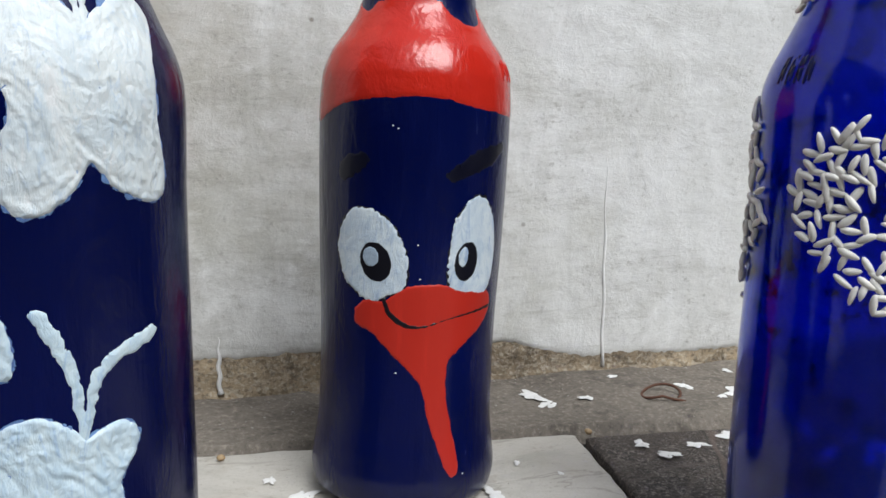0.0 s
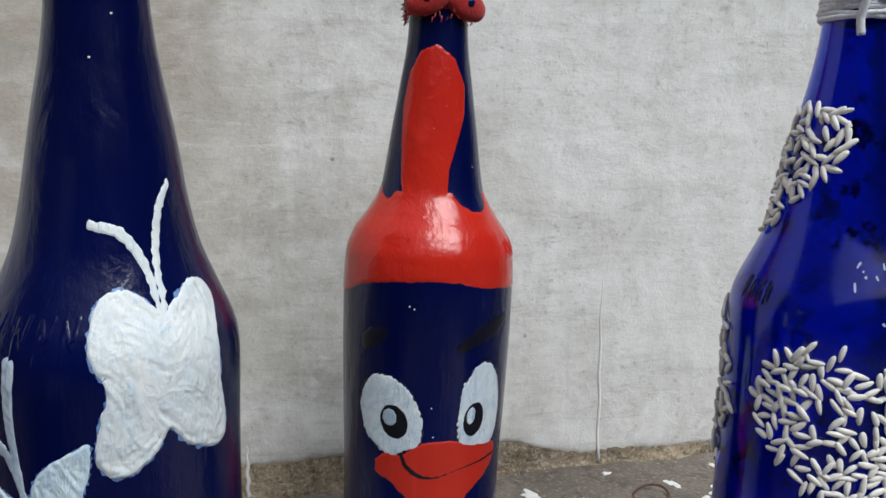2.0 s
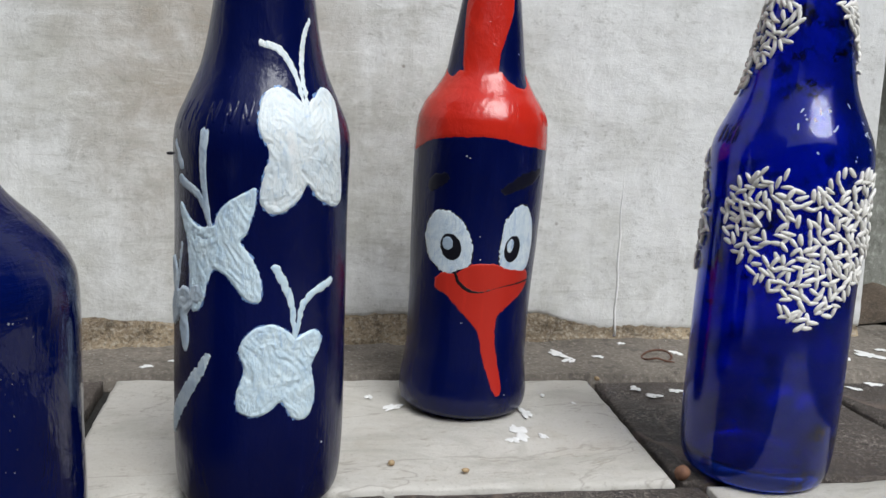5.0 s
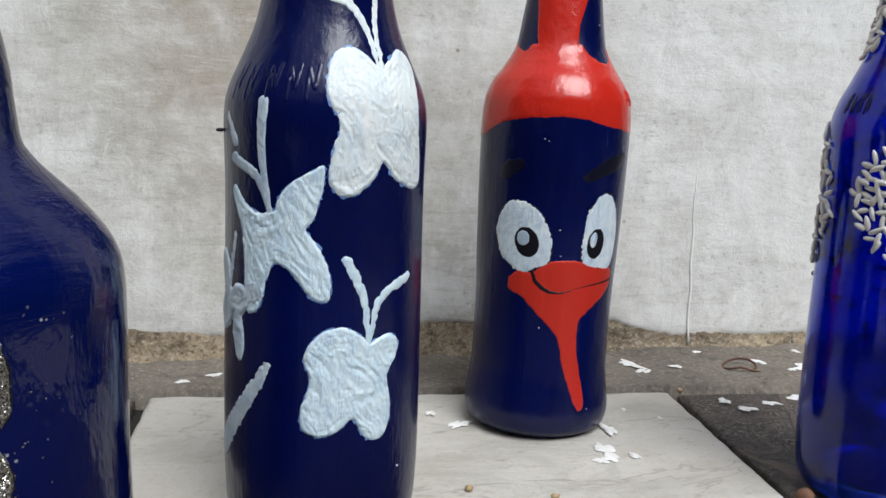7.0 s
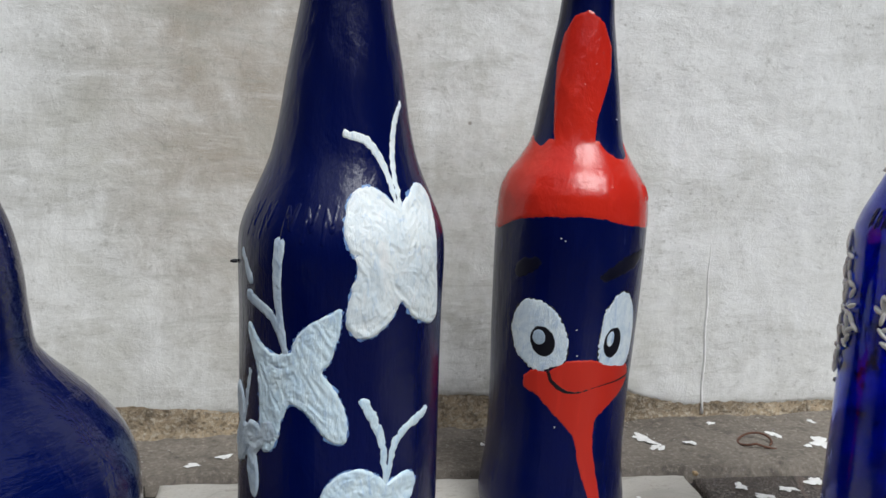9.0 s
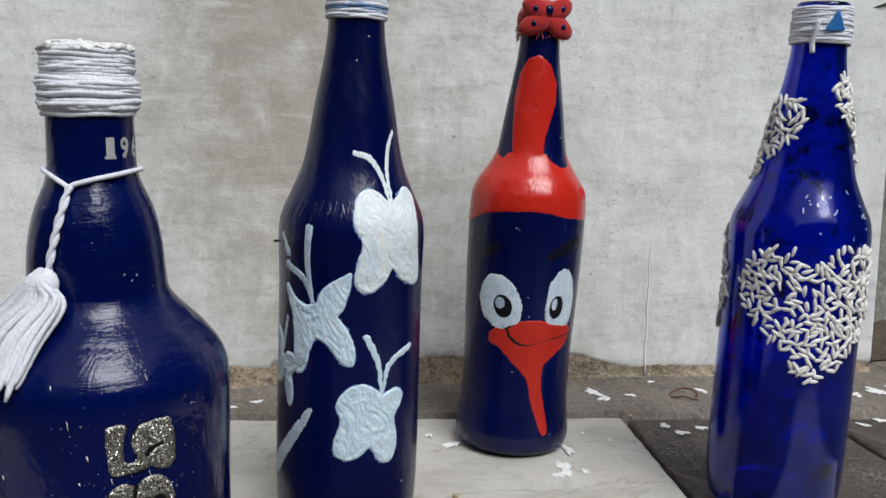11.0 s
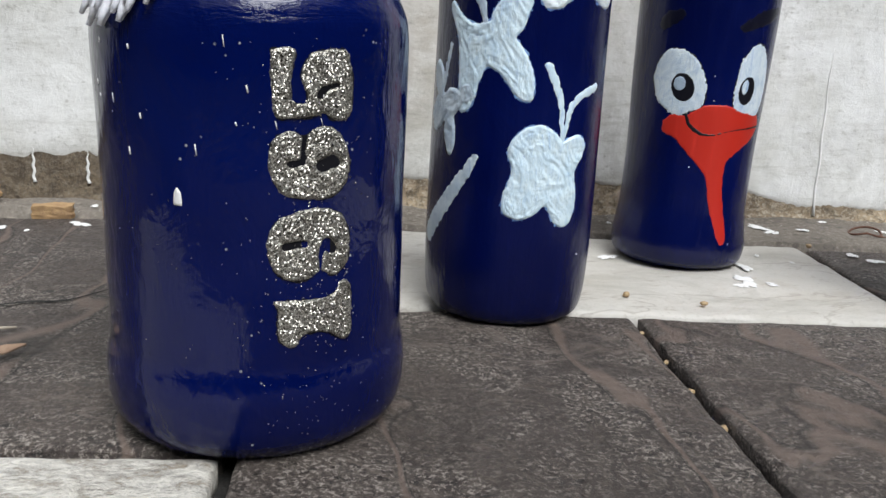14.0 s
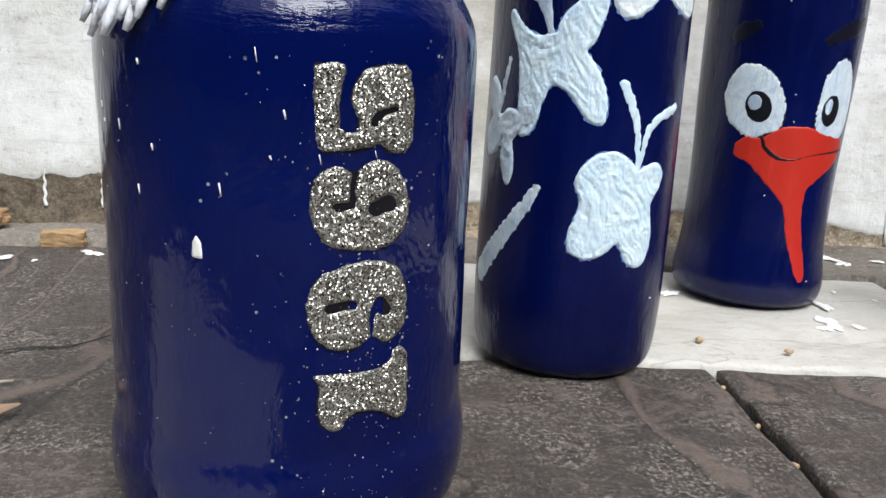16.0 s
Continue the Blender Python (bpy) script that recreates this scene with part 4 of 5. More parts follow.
    for k, me in enumerate(coil(14.2, 271, 288, 14, 0.95, 4, 0.5)):
        child("cord_turn", mesh_of("cord_turn", *me, YARN_BLUE if k in (3, 4) else YARN), b)
    # raised mould marks under the paint at the shoulder
    for d in (-62, -50, -34, -22, -11):
        w = [(u(d - 3.5), 169), (u(d - 2.5), 180), (u(d + 1.0), 173), (u(d + 3.5), 181), (u(d + 3.0), 170)][:4 if d % 4 else 5]
        patch("mould_mark", s, lambda a, c: line(a, c, w, [0.8] * len(w)), u(d - 9), u(d + 9), 163, 187, R, NAVY, b, 0.30, 0.5, 1.1, 0.03, "raised unreadable mark in the glass", 0.1, 51)
    child("paint_nub", lump("paint_nub", (0.0016, 0.0016, 0.0030), BLACK, 4), b, "hard black nub of paint", s.frame_at(-86, 157, -0.2))
    for d, z in [(-3, 250), (20, 262), (44, 33), (-12, 118)]:
        child("paint_speck", lump("paint_speck", (0.0008, 0.0007, 0.0005), SPLASH, d), b, "", s.frame_at(d, z, -0.1))
    return b


# ---- the waisted bottle with the painted bird face ----
def face_bottle():
    b = thing("bottle", "waisted navy bottle painted with red crest, eyes and beak", "bottle", pose(0.0757, 0.3415, 0.0002, -1.7, 2.0, 0), "painted bottles")
    s = Turned(WAISTED)
    child("body", body_mesh("body", s, NAVY), b, "brushed navy enamel")
    R = 38.0

    def u(d):
        return mm(d, R)

    strip = ring_of([(u(d), z) for d, z in ((-40, 190), (-50, 201), (-57, 216), (-66, 236), (-62, 250), (-44, 259), (-14, 262), (18, 256.5), (36, 245), (31, 233), (15, 219), (5, 209), (3, 200), (6, 190))])
    tongue = [((-100, 214), (-93, 201), (-77, 197), (-65, 195.2), (-58.5, 197), (-53.5, 201.6), (-52, 214)),
              ((3, 214), (3.2, 205), (6.4, 200.6), (12.2, 196.2), (20.2, 192.9), (30, 191), (43, 191.3), (56.8, 197), (66, 214))]

    def crest(a, c):
        low = np.interp(np.degrees(a / R), [-180, -110, -85, -57, -42, -13, 6, 24, 44, 80, 180], [151, 151, 153, 159.8, 161.4, 163.0, 162.2, 159.4, 158.2, 156, 151])
        high = 199.0 + 1.0 * np.sin(a / R * 3)
        band = np.maximum(low - c, c - high)
        for t in tongue:
            p = [(q[0], q[1]) for q in glide([(u(d), z) for d, z in t], 4)]
            band = np.maximum(band, -polygon(a, c, ring_of(p)) + 0.0)
        return np.minimum(band, polygon(a, c, strip))

    patch("crest", s, crest, u(-178), u(178), 146, 266, R, RED, b, 0.28, 0.8, 1.4, 0.05, "glossy red painted crest and neck stripe", 0.18, 2)

    for d in (52, 60, 69, 78):
        w = [(u(d - 2.5), 171), (u(d - 2), 178), (u(d + 1), 173.5), (u(d + 2.5), 179)][:3 if d == 60 else 4]
        patch("mould_mark", s, lambda a, c: line(a, c, w, [0.7] * len(w)), u(d - 7), u(d + 7), 166, 184, R, RED, b, 0.75, 0.45, 0.9, 0.03, "raised unreadable mark under the paint", 0.08, 51)

    def egg(dz):
        return ring_of([(p[0], p[1]) for p in glide([(u(d), z) for d, z in dz + dz[:1]], 5)[:-1]])

    left = egg([(-62, 105), (-56, 116), (-43, 121.5), (-26, 117), (-15.5, 105), (-15.5, 92), (-27, 87.5), (-38, 85.5), (-55, 93)])
    right = egg([(9, 100.5), (12.5, 117), (27, 127), (41, 121), (48.5, 106), (43, 89.5), (26, 88.5), (12, 91)])
    patch("eye", s, lambda a, c: polygon(a, c, left), u(-70), u(-8), 80, 128, R, EYE_WHITE, b, 0.32, 0.5, 1.0, 0.08, "bluish white painted eye", 0.34, 4)
    patch("eye", s, lambda a, c: polygon(a, c, right), u(2), u(58), 80, 132, R, EYE_WHITE, b, 0.32, 0.5, 1.0, 0.08, "bluish white painted eye", 0.34, 14)
    for edge, a0, a1, k in ((left, -72, -6, 24), (right, 0, 60, 34)):
        patch("underpaint", s, lambda a, c: polygon(a, c, edge) - 0.35, u(a0), u(a1), 78, 134, R, BLACK, b, 0.08, 0.5, 0.5, 0.0, "dark brushed edge round the eye", 0.5, k)
    patch("pupil", s, lambda a, c: oval(a, c, u(-33.5), 100.8, 6.6, 8.0, 18), u(-50), u(-18), 88, 114, R, BLACK, b, 0.46, 0.4, 0.6, 0.03, "black painted pupil", 0.1, 5)
    patch("pupil", s, lambda a, c: oval(a, c, u(21.8), 101.5, 5.8, 8.0, -10), u(8), u(36), 88, 114, R, BLACK, b, 0.46, 0.4, 0.6, 0.03, "black painted pupil", 0.1, 6)
    patch("highlight", s, lambda a, c: oval(a, c, u(-36.2), 102.7, 3.7, 4.1, 0), u(-46), u(-26), 96, 110, R, PUPIL_GREY, b, 0.60, 0.35, 0.6, 0.04, "grey blue painted highlight", 0.12, 7)
    patch("highlight", s, lambda a, c: oval(a, c, u(19.2), 103.4, 2.6, 4.2, -5), u(10), u(30), 96, 110, R, EYE_WHITE, b, 0.60, 0.35, 0.6, 0.04, "white painted highlight", 0.12, 8)
    beak = ring_of([(p[0], p[1]) for p in glide([(u(d), z) for d, z in (
        (-47.5, 82), (-38.5, 86), (-28, 85.7), (-14.5, 91.5), (2, 92.7), (24, 91), (44.5, 87.8), (47, 81), (39, 75), (16, 64.5), (11.8, 57.5), (13.5, 44), (20.5, 25.5), (21, 17.5),
        (15.5, 16.2), (8.5, 26.5), (0.8, 40.5), (-5, 54), (-23.5, 66), (-36, 73.5), (-46, 76))] + [(u(-47.5), 82)], 4)[:-1]])
    patch("beak", s, lambda a, c: polygon(a, c, beak) - 0.2, u(-54), u(56), 10, 98, R, RED_FLAT, b, 0.30, 0.5, 0.9, 0.05, "flat red painted beak and wattle", 0.2, 9)
    mouth = [(p[0], p[1]) for p in glide([(u(d), z) for d, z in ((-28, 86.5), (-24, 81), (-15.5, 77.2), (-5, 76.3), (14.5, 79.6), (46, 82.5))], 6)]
    patch("mouth_line", s, lambda a, c: line(a, c, mouth, [0.95 + 0.45 * math.sin(0.21 * i) for i in range(len(mouth))]), u(-36), u(54), 72, 91, R, BLACK, b, 0.42, 0.35, 0.6, 0.02, "thin black painted mouth line", 0.15, 10)
    for p, r in ((((-56, 134), (-50, 137), (-43, 139)), (3.4, 4.2, 3.0)), (((9, 134), (22, 138.5), (36, 142), (49, 145)), (2.2, 4.0, 3.6, 2.0)), (((-46, 167), (-44.5, 164), (-42.5, 160)), (0.4, 0.6, 0.4))):
        q = [(u(d), z) for d, z in p]
        patch("brow" if r[0] > 1 else "paint_tick", s, lambda a, c: line(a, c, q, r), min(x for x, _ in q) - 6, max(x for x, _ in q) + 6, 126 if r[0] > 1 else 155, 152 if r[0] > 1 else 172, R, BROW, b, 0.16, 0.4, 0.8, 0.0, "smudged black paint", 0.5 if r[0] > 1 else 0.1, 12)
    for d, z in [(-8.9, 108), (-25, 152), (-22, 151), (-19.5, 58), (40, 210), (2, 236), (-14, 226), (25, 16), (-7, 95)]:
        child("paint_speck", lump("paint_speck", (0.0007, 0.0006, 0.0004), SPLASH, d), b, "", s.frame_at(d, z, -0.05))
    # felt bow over the mouth: four lobes with dark dots round a knot
    cap = part("cap", ball_bm((0.0160, 0.0152, 0.0140), (0, 0, 0.2840), 3), RED_FELT, b, "fuzzy red felt cap over the mouth")
    for x, z, a, tip in ((-0.0074, 0.2900, 30, 1.05), (0.0076, 0.2908, -30, 1.05), (-0.0080, 0.2806, -26, 1.1), (0.0084, 0.2798, 26, 1.1)):
        bm = ball_bm((0.0096 * tip, 0.0040, 0.0066), (0, 0, 0), 3)
        bmesh.ops.transform(bm, matrix=pose(x, -0.0126, z, 0, a, -14 if x < 0 else 14), verts=bm.verts)
        lobe = part("lobe", bm, RED_FELT, cap)
        bm = ball_bm((0.0021, 0.0008, 0.0021), (0, 0, 0), 2)
        bmesh.ops.transform(bm, matrix=pose(x * 1.15, -0.0160, z, 0, a, 0), verts=bm.verts)
        part("dot", bm, NAVY, cap, "navy painted dot")
    part("knot", ball_bm((0.0030, 0.0026, 0.0036), (0, -0.0158, 0.2895), 2), NAVY, cap, "dark navy knot")
    rng = random.Random(8)
    fuzz_v, fuzz_f = [], []
    for i in range(150):
        a, z = rng.uniform(0, 6.28), rng.uniform(0.272, 0.280)
        p = Vector((0.0142 * math.sin(a), -0.0142 * math.cos(a), z))
        q = p + Vector((math.sin(a) * rng.uniform(0.0008, 0.0032), -math.cos(a) * rng.uniform(0.0008, 0.0032), rng.uniform(-0.0030, 0.001)))
        v, f = tube([p, (p + q) / 2 + Vector((0, 0, 0.0003)), q], [0.0004, 0.0003, 0.0001], 4)
        fuzz_f += [tuple(k + len(fuzz_v) for k in t) for t in f]
        fuzz_v += v
    tagged(child("fringe", mesh_of("fringe", fuzz_v, fuzz_f, RED_FELT), cap, "frayed red felt fringe"), kind="stuff")
    return b


def ball_bm(size, at, level):
    bm = bmesh.new()
    bmesh.ops.create_icosphere(bm, subdivisions=level, radius=1)
    for v in bm.verts:
        k = 1 + 0.06 * noise.noise(v.co * 3 + Vector(at) * 200)
        v.co = Vector((v.co.x * size[0] * k + at[0], v.co.y * size[1] * k + at[1], v.co.z * size[2] * k + at[2]))
    return bm


# ---- the cobalt glass bottle with rice glued on ----
def rice_bottle():
    b = thing("bottle", "cobalt blue glass bottle with a heart of white rice", "bottle", pose(0.2098, 0.2350, 0.0002, 0, 0.4, 0), "painted bottles")
    s = Turned(BEER)
    child("body", body_mesh("body", s, GLASS, 112, 2.6, 0.10), b, "translucent cobalt blue glass")
    R = 38.0
    bm = bmesh.new()
    bmesh.ops.create_uvsphere(bm, u_segments=8, v_segments=6, radius=1)
    for v in bm.verts:
        t = v.co.z
        v.co = Vector((v.co.x * 0.00110 * (1 + 0.15 * t), v.co.z * 0.0032, v.co.y * 0.00098))
        v.co.x += 0.00022 * (t * t)
    grain = bpy.data.meshes.new("grain")
    bm.to_mesh(grain)
    bm.free()
    grain.materials.append(RICE)
    grain.polygons.foreach_set("use_smooth", [True] * len(grain.polygons))
    heart = [(-78, 140), (-70, 151), (-50, 159.5), (-28, 158), (-14.5, 148), (-6, 158), (18, 164), (38, 157), (54, 128), (34, 108), (7, 93.5), (-12.5, 84.5), (-27, 92), (-40, 103.5), (-57, 115), (-74, 127)]
    collar = [(-107, 238), (-50, 238), (-42, 228), (-56, 216), (-76, 210), (-90, 200), (-112, 193), (-124, 206), (-124, 226)]
    spot = [(0, 246), (22, 251), (60, 244), (74, 222), (80, 200), (62, 204), (40, 221), (9, 233)]
    side = [(d * 0.9 - 145, z) for d, z in heart]
    rng = random.Random(5)
    for area, gap, ref in ((heart, 2.6, R), (collar, 2.5, 21.0), (spot, 2.4, 19.0), (side, 3.6, R)):
        segs = ring_of([(mm(d, ref), z) for d, z in area])
        us, vs = [p[0][0] for p in segs], [p[0][1] for p in segs]
        placed = []
        for k in range(5200):
            x, z = rng.uniform(min(us), max(us)), rng.uniform(min(vs), max(vs))
            if float(polygon(np.array(x), np.array(z), segs)) > 0.3:
                continue
            a = 1.6 * noise.noise(Vector((x * 0.10, z * 0.10, 3.0))) * math.pi + rng.gauss(0.4, 0.5)
            if any(math.hypot(x - p, z - q) < gap * rng.uniform(0.9, 1.12) for p, q, w in placed):
                continue
            placed.append((x, z, a))
            if rng.random() < 0.12 + (0.30 if noise.noise(Vector((x * 0.16, z * 0.16, 9.0))) > 0.28 else 0):
                continue
            m = s.frame_at(math.degrees(x / ref), z, rng.uniform(0.6, 1.5)) @ pose(0, 0, 0, rng.uniform(-8, 8), rng.uniform(-10, 10), math.degrees(a))
            k = rng.uniform(0.88, 1.15)
            child("rice_grain", grain, b, "", m @ Matrix.Diagonal((rng.uniform(0.9, 1.2), k, 1, 1)))
    for k, me in enumerate(coil(14.4, 268.5, 288, 16, 0.98, 9, 0.9)):
        child("cord_turn", mesh_of("cord_turn", *me, YARN), b)
    tail = [s.point(-38, 280, 4.2), s.point(-42, 274, 3.6), s.point(-46, 269, 2.4), s.point(-44, 263, 1.6)]
    child("cord_tail", mesh_of("cord_tail", *tube(glide([tuple(p) for p in tail], 5), 0.0014, 8), YARN), b, "loose end of the white cord")
    flag = ring_of([(mm(-28, 15), 274.5), (mm(12, 15), 275), (mm(-6, 15), 287)])
    far = Turned([(z, r + 3.0) for z, r in BEER])
    patch("blue_daub", far, lambda a, c: polygon(a, c, flag), mm(-40, 15), mm(24, 15), 270, 288, 15, BLUE_PAINT, b, 0.4, 0.5, 0.8, 0.05, "daub of sky blue paint on the cord", 0.2, 3)
    for i in range(16):
        d, z = rng.uniform(-34, 34), rng.gauss(181, 6)
        q = [(mm(d, R), z), (mm(d + rng.uniform(-3, 6), R), z + rng.uniform(-3, 3))]
        patch("scratch", s, lambda a, c: line(a, c, q, [0.5, 0.2]), mm(d - 10, R), mm(d + 12, R), z - 6, z + 6, R, PUPIL_GREY, b, 0.05, 0.35, 0.4, 0.0, "pale scratch of dried glue", 0.15, i)
    # raised mould lettering on the shoulder, not readable
    for d in (-96, -90, -84, -78, 62, 68, 74, 80):
        w = [(mm(d - 1.3, R), 170), (mm(d - 0.9, R), 177.5), (mm(d + 1.1, R), 171), (mm(d + 1.5, R), 178)]
        patch("mould_mark", s, lambda a, c: line(a, c, w, [0.6] * 4), mm(d - 5, R), mm(d + 5, R), 166, 182, R, NAVY, b, 0.45, 0.5, 0.8, 0.05, "raised dark unreadable mark in the glass", 0.05, 51)
    return b


# ---- the squat bottle with the glitter year and the tassel ----
def year_bottle():
    b = thing("bottle", "squat glossy navy bottle with a silver glitter year", "bottle", pose(-0.1472, 0.1295, 0.0002, 0, -0.65, 0), "painted bottles")
    s = Turned(SQUAT)
    child("body", body_mesh("body", s, NAVY_GLOSS, 128, 0, 0.25), b, "glossy brushed navy enamel")
    R = 47.0
    # heavy rounded digits, reading upwards; slots are the narrow counters left open
    year = {
        "5": [(11.3, 119.8), (19.1, 119.8), (18.4, 114.6), (18.2, 106.6), (23.1, 106.3), (22, 110.5), (21.1, 113.5), (22.5, 116.6), (26.1, 119.4), (36.8, 119.9), (39.4, 114.7), (40, 107.8),
              (39.3, 102.8), (36.7, 101.2), (32.5, 101.3), (28.7, 103.2), (25.7, 102.2), (15, 101.6), (12.2, 103.4), (11.3, 111)],
        "6": [(24, 98), (28.3, 99.6), (33.6, 98.5), (38, 93.9), (39.5, 88.6), (37.8, 83.5), (33.5, 80.4), (26.4, 79.4), (18.3, 80.2), (13.5, 82.2), (10.9, 86.3), (10.3, 91.3), (11.6, 95.5), (15, 98), (18.8, 98.4), (21.5, 97)],
        "9": [(18.4, 76.1), (24.8, 77.2), (33.7, 75.9), (38.3, 72.1), (39.7, 66.4), (38.9, 60.2), (34.4, 57.2), (31, 57.2), (28.7, 59), (26.9, 58.5), (23.5, 56.6), (17.8, 56.5), (13.7, 58.1), (10.5, 61.8), (9.5, 66.5), (10.5, 71), (13.6, 74.4)],
        "1": [(11.5, 50.8), (18.6, 50.8), (27.1, 50.6), (33.4, 51.4), (35.5, 54.3), (38.1, 55), (40.5, 53), (40.9, 44.8), (40.7, 39), (38.2, 36.7), (35.1, 37.8), (31.5, 39.6), (25.5, 40.8), (21.4, 39.8), (19.9, 37.6), (17.1, 37.1), (13.8, 38.6), (12.5, 43.4), (13, 47.5)]}
    slots = {"5": [([(27.6, 107.6), (29, 109.5), (34, 110.7)], [0.9, 0.8, 0.5])],
             "6": [([(23, 99.5), (21.9, 94), (21.9, 89.8), (17.4, 89.4)], [0.5, 0.6, 0.8, 0.9]), ([(28.6, 88.8), (32.6, 89.7)], [1.7, 2.0])],
             "9": [([(28.1, 56), (28.1, 62.4), (28.6, 65.5)], [0.35, 0.45, 0.6]), ([(30.6, 66.4), (32.3, 65.2)], [1.7, 1.6]), ([(15.8, 66.5), (22.2, 67)], [1.0, 1.0])], "1": []}
    for ch in "1965":
        edge = [(mm(d, R), z) for d, z in year[ch]]
        segs = ring_of([(p[0], p[1]) for p in glide(edge + edge[:1], 3)[:-1]])
        cuts = [([(mm(d, R), z) for d, z in p], r) for p, r in slots[ch]]

        def shape_of(a, c):
            full = polygon(a, c, segs)
            for p, r in cuts:
                full = np.maximum(full, -line(a, c, p, r))
            return full

        u0, u1, v0, v1 = min(p[0] for p in edge) - 3, max(p[0] for p in edge) + 3, min(p[1] for p in edge) - 3, max(p[1] for p in edge) + 3
        digit = patch("digit", s, shape_of, u0, u1, v0, v1, R, GLITTER, b, 0.7, 0.42, 0.7, 0.22, "digit %s in silver glitter" % ch, 0.18, 2)
        patch("dark_rim", s, lambda a, c: polygon(a, c, segs) - 0.2, u0, u1, v0, v1, R, BLACK, digit, 0.05, 0.5, 0.5, 0.0, "thin black rim round the digit", 0.3, 7)
    for ch, d in (("1", 36), ("9", 58), ("6", 82), ("5", 106), ("5", -79), ("6", -103), ("9", -127), ("1", -149)):
        segs = glyph(ch, 2.6 if ch == "1" else 3.7, 7.0)
        foot = [(-1.7, -3.4), (1.7, -3.4)] if ch == "1" else [(0, -3.0), (0.3, -3.0)]
        cu = mm(d, 15.1)
        patch("printed_digit", s, lambda a, c: np.minimum(polygon(a - cu, c - 211.8, segs) - 0.28, line(a - cu, c - 211.8, foot, [0.55, 0.55])), cu - 4, cu + 4, 206, 218, 15.1, SILVER, b, 0.06, 0.25, 0.3, 0.0, "small silver digit %s" % ch, 0.0, 2)
    # loose glitter round the year
    bm = bmesh.new()
    bmesh.ops.create_icosphere(bm, subdivisions=1, radius=0.5)
    rng = random.Random(3)
    fl_v, fl_f = [], []
    base = [v.co.copy() for v in bm.verts]
    tri = [tuple(v.index for v in f.verts) for f in bm.faces]
    bm.free()
    for i in range(420):
        d, z = rng.gauss(25, 12), rng.gauss(66, 34)
        if rng.random() < 0.2:
            d, z = rng.uniform(-60, 60), rng.uniform(12, 122)
        if not 4 < z < 124:
            continue
        m = s.frame_at(d, z, 0.05)
        k = rng.uniform(0.00018, 0.00050)
        o = len(fl_v)
        fl_v += [m @ Vector((c.x * k, c.y * k * rng.uniform(0.7, 1.6), c.z * k * 0.5)) for c in base]
        fl_f += [tuple(t + o for t in f) for f in tri]
    tagged(child("loose_glitter", mesh_of("loose_glitter", fl_v, fl_f, GLITTER, False), b, "scattered silver glitter flecks"), kind="stuff")
    drips = []
    for i in range(18):
        d, z = rng.uniform(-62, 30), rng.uniform(92, 136)
        v, f = tube([s.point(d, z, 0.1), s.point(d + 0.5, z - rng.uniform(0.6, 3.2), 0.15)], rng.uniform(0.0001, 0.00024), 5)
        drips.append((v, f))
    dv, df = [], []
    for v, f in drips:
        df += [tuple(k + len(dv) for k in t) for t in f]
        dv += v
    tagged(child("paint_flecks", mesh_of("paint_flecks", dv, df, SPLASH), b, "fine white paint flecks"), kind="stuff")
    fleck = ring_of([(mm(-21.6, R), 77.6), (mm(-18.4, R), 77.4), (mm(-18.6, R), 81), (mm(-20, R), 82.8), (mm(-21.3, R), 81)])
    patch("paint_fleck", s, lambda a, c: polygon(a, c, fleck), mm(-25, R), mm(-15, R), 74, 86, R, SPLASH, b, 0.4, 0.3, 0.5, 0.05, "white fleck of dried paint", 0.05, 2)
    # cord wound round the top, white paint on the rim
    for k, me in enumerate(coil(14.8, 223.4, 246, 20, 0.95, 14, 0.8)):
        child("cord_turn", mesh_of("cord_turn", *me, YARN), b)
    for k, me in enumerate(coil(16.0, 225.0, 236, 10, 1.0, 15, 1.6)):
        child("cord_turn", mesh_of("cord_turn", *me, YARN), b)
    rim = bmesh.new()
    bmesh.ops.create_cone(rim, cap_ends=True, segments=64, radius1=0.0166, radius2=0.0160, depth=0.0032)
    bmesh.ops.bevel(rim, geom=[e for e in rim.edges if len(e.link_faces) == 2 and e.calc_face_angle() > 1], offset=0.0008, segments=2, affect="EDGES")
    bmesh.ops.subdivide_edges(rim, edges=rim.edges[:], cuts=1, use_grid_fill=True)
    for v in rim.verts:
        k = 1 + 0.05 * noise.noise(v.co * 260) + 0.05 * noise.noise(v.co * 700)
        v.co.z += 0.2470 + 0.0012 * noise.noise(v.co * 400) + 0.0010 * noise.noise(v.co * 900)
        v.co.x *= k
        v.co.y *= k
    part("rim", rim, SPLASH, b, "rim daubed with white paint")
    # cord with tassel hung round the neck
    loop = [s.point(-14, 197.6, 1.6), s.point(-40, 201.4, 1.3)] + [s.point(d, 203.2, 1.2) for d in range(-68, -290, -14)] + [s.point(-320, 202.2, 1.3), s.point(-348, 200.6, 1.4), s.point(-368, 198.8, 1.6), s.point(-374, 197.4, 1.8)]
    tassel = thing("tassel", "white cotton tassel hung round the bottle neck", "tassel", pose(-0.1472, 0.1295, 0.0002, 0, -0.65, 0))
    child("neck_loop", mesh_of("neck_loop", *tube(glide([tuple(p) for p in loop], 4), 0.00095, 8), YARN), tassel, "twisted white cotton cord")
    for k in (0, 1):
        strand = []
        for i in range(40):
            t = i / 39
            d, z = -13.5 - 13 * t, 198 - 29 * t
            p = s.point(d, z, 1.7 + 0.4 * math.sin(t * 15 + k * 3.14))
            q = s.point(d + 2.2, z, 1.7) - s.point(d, z, 1.7)
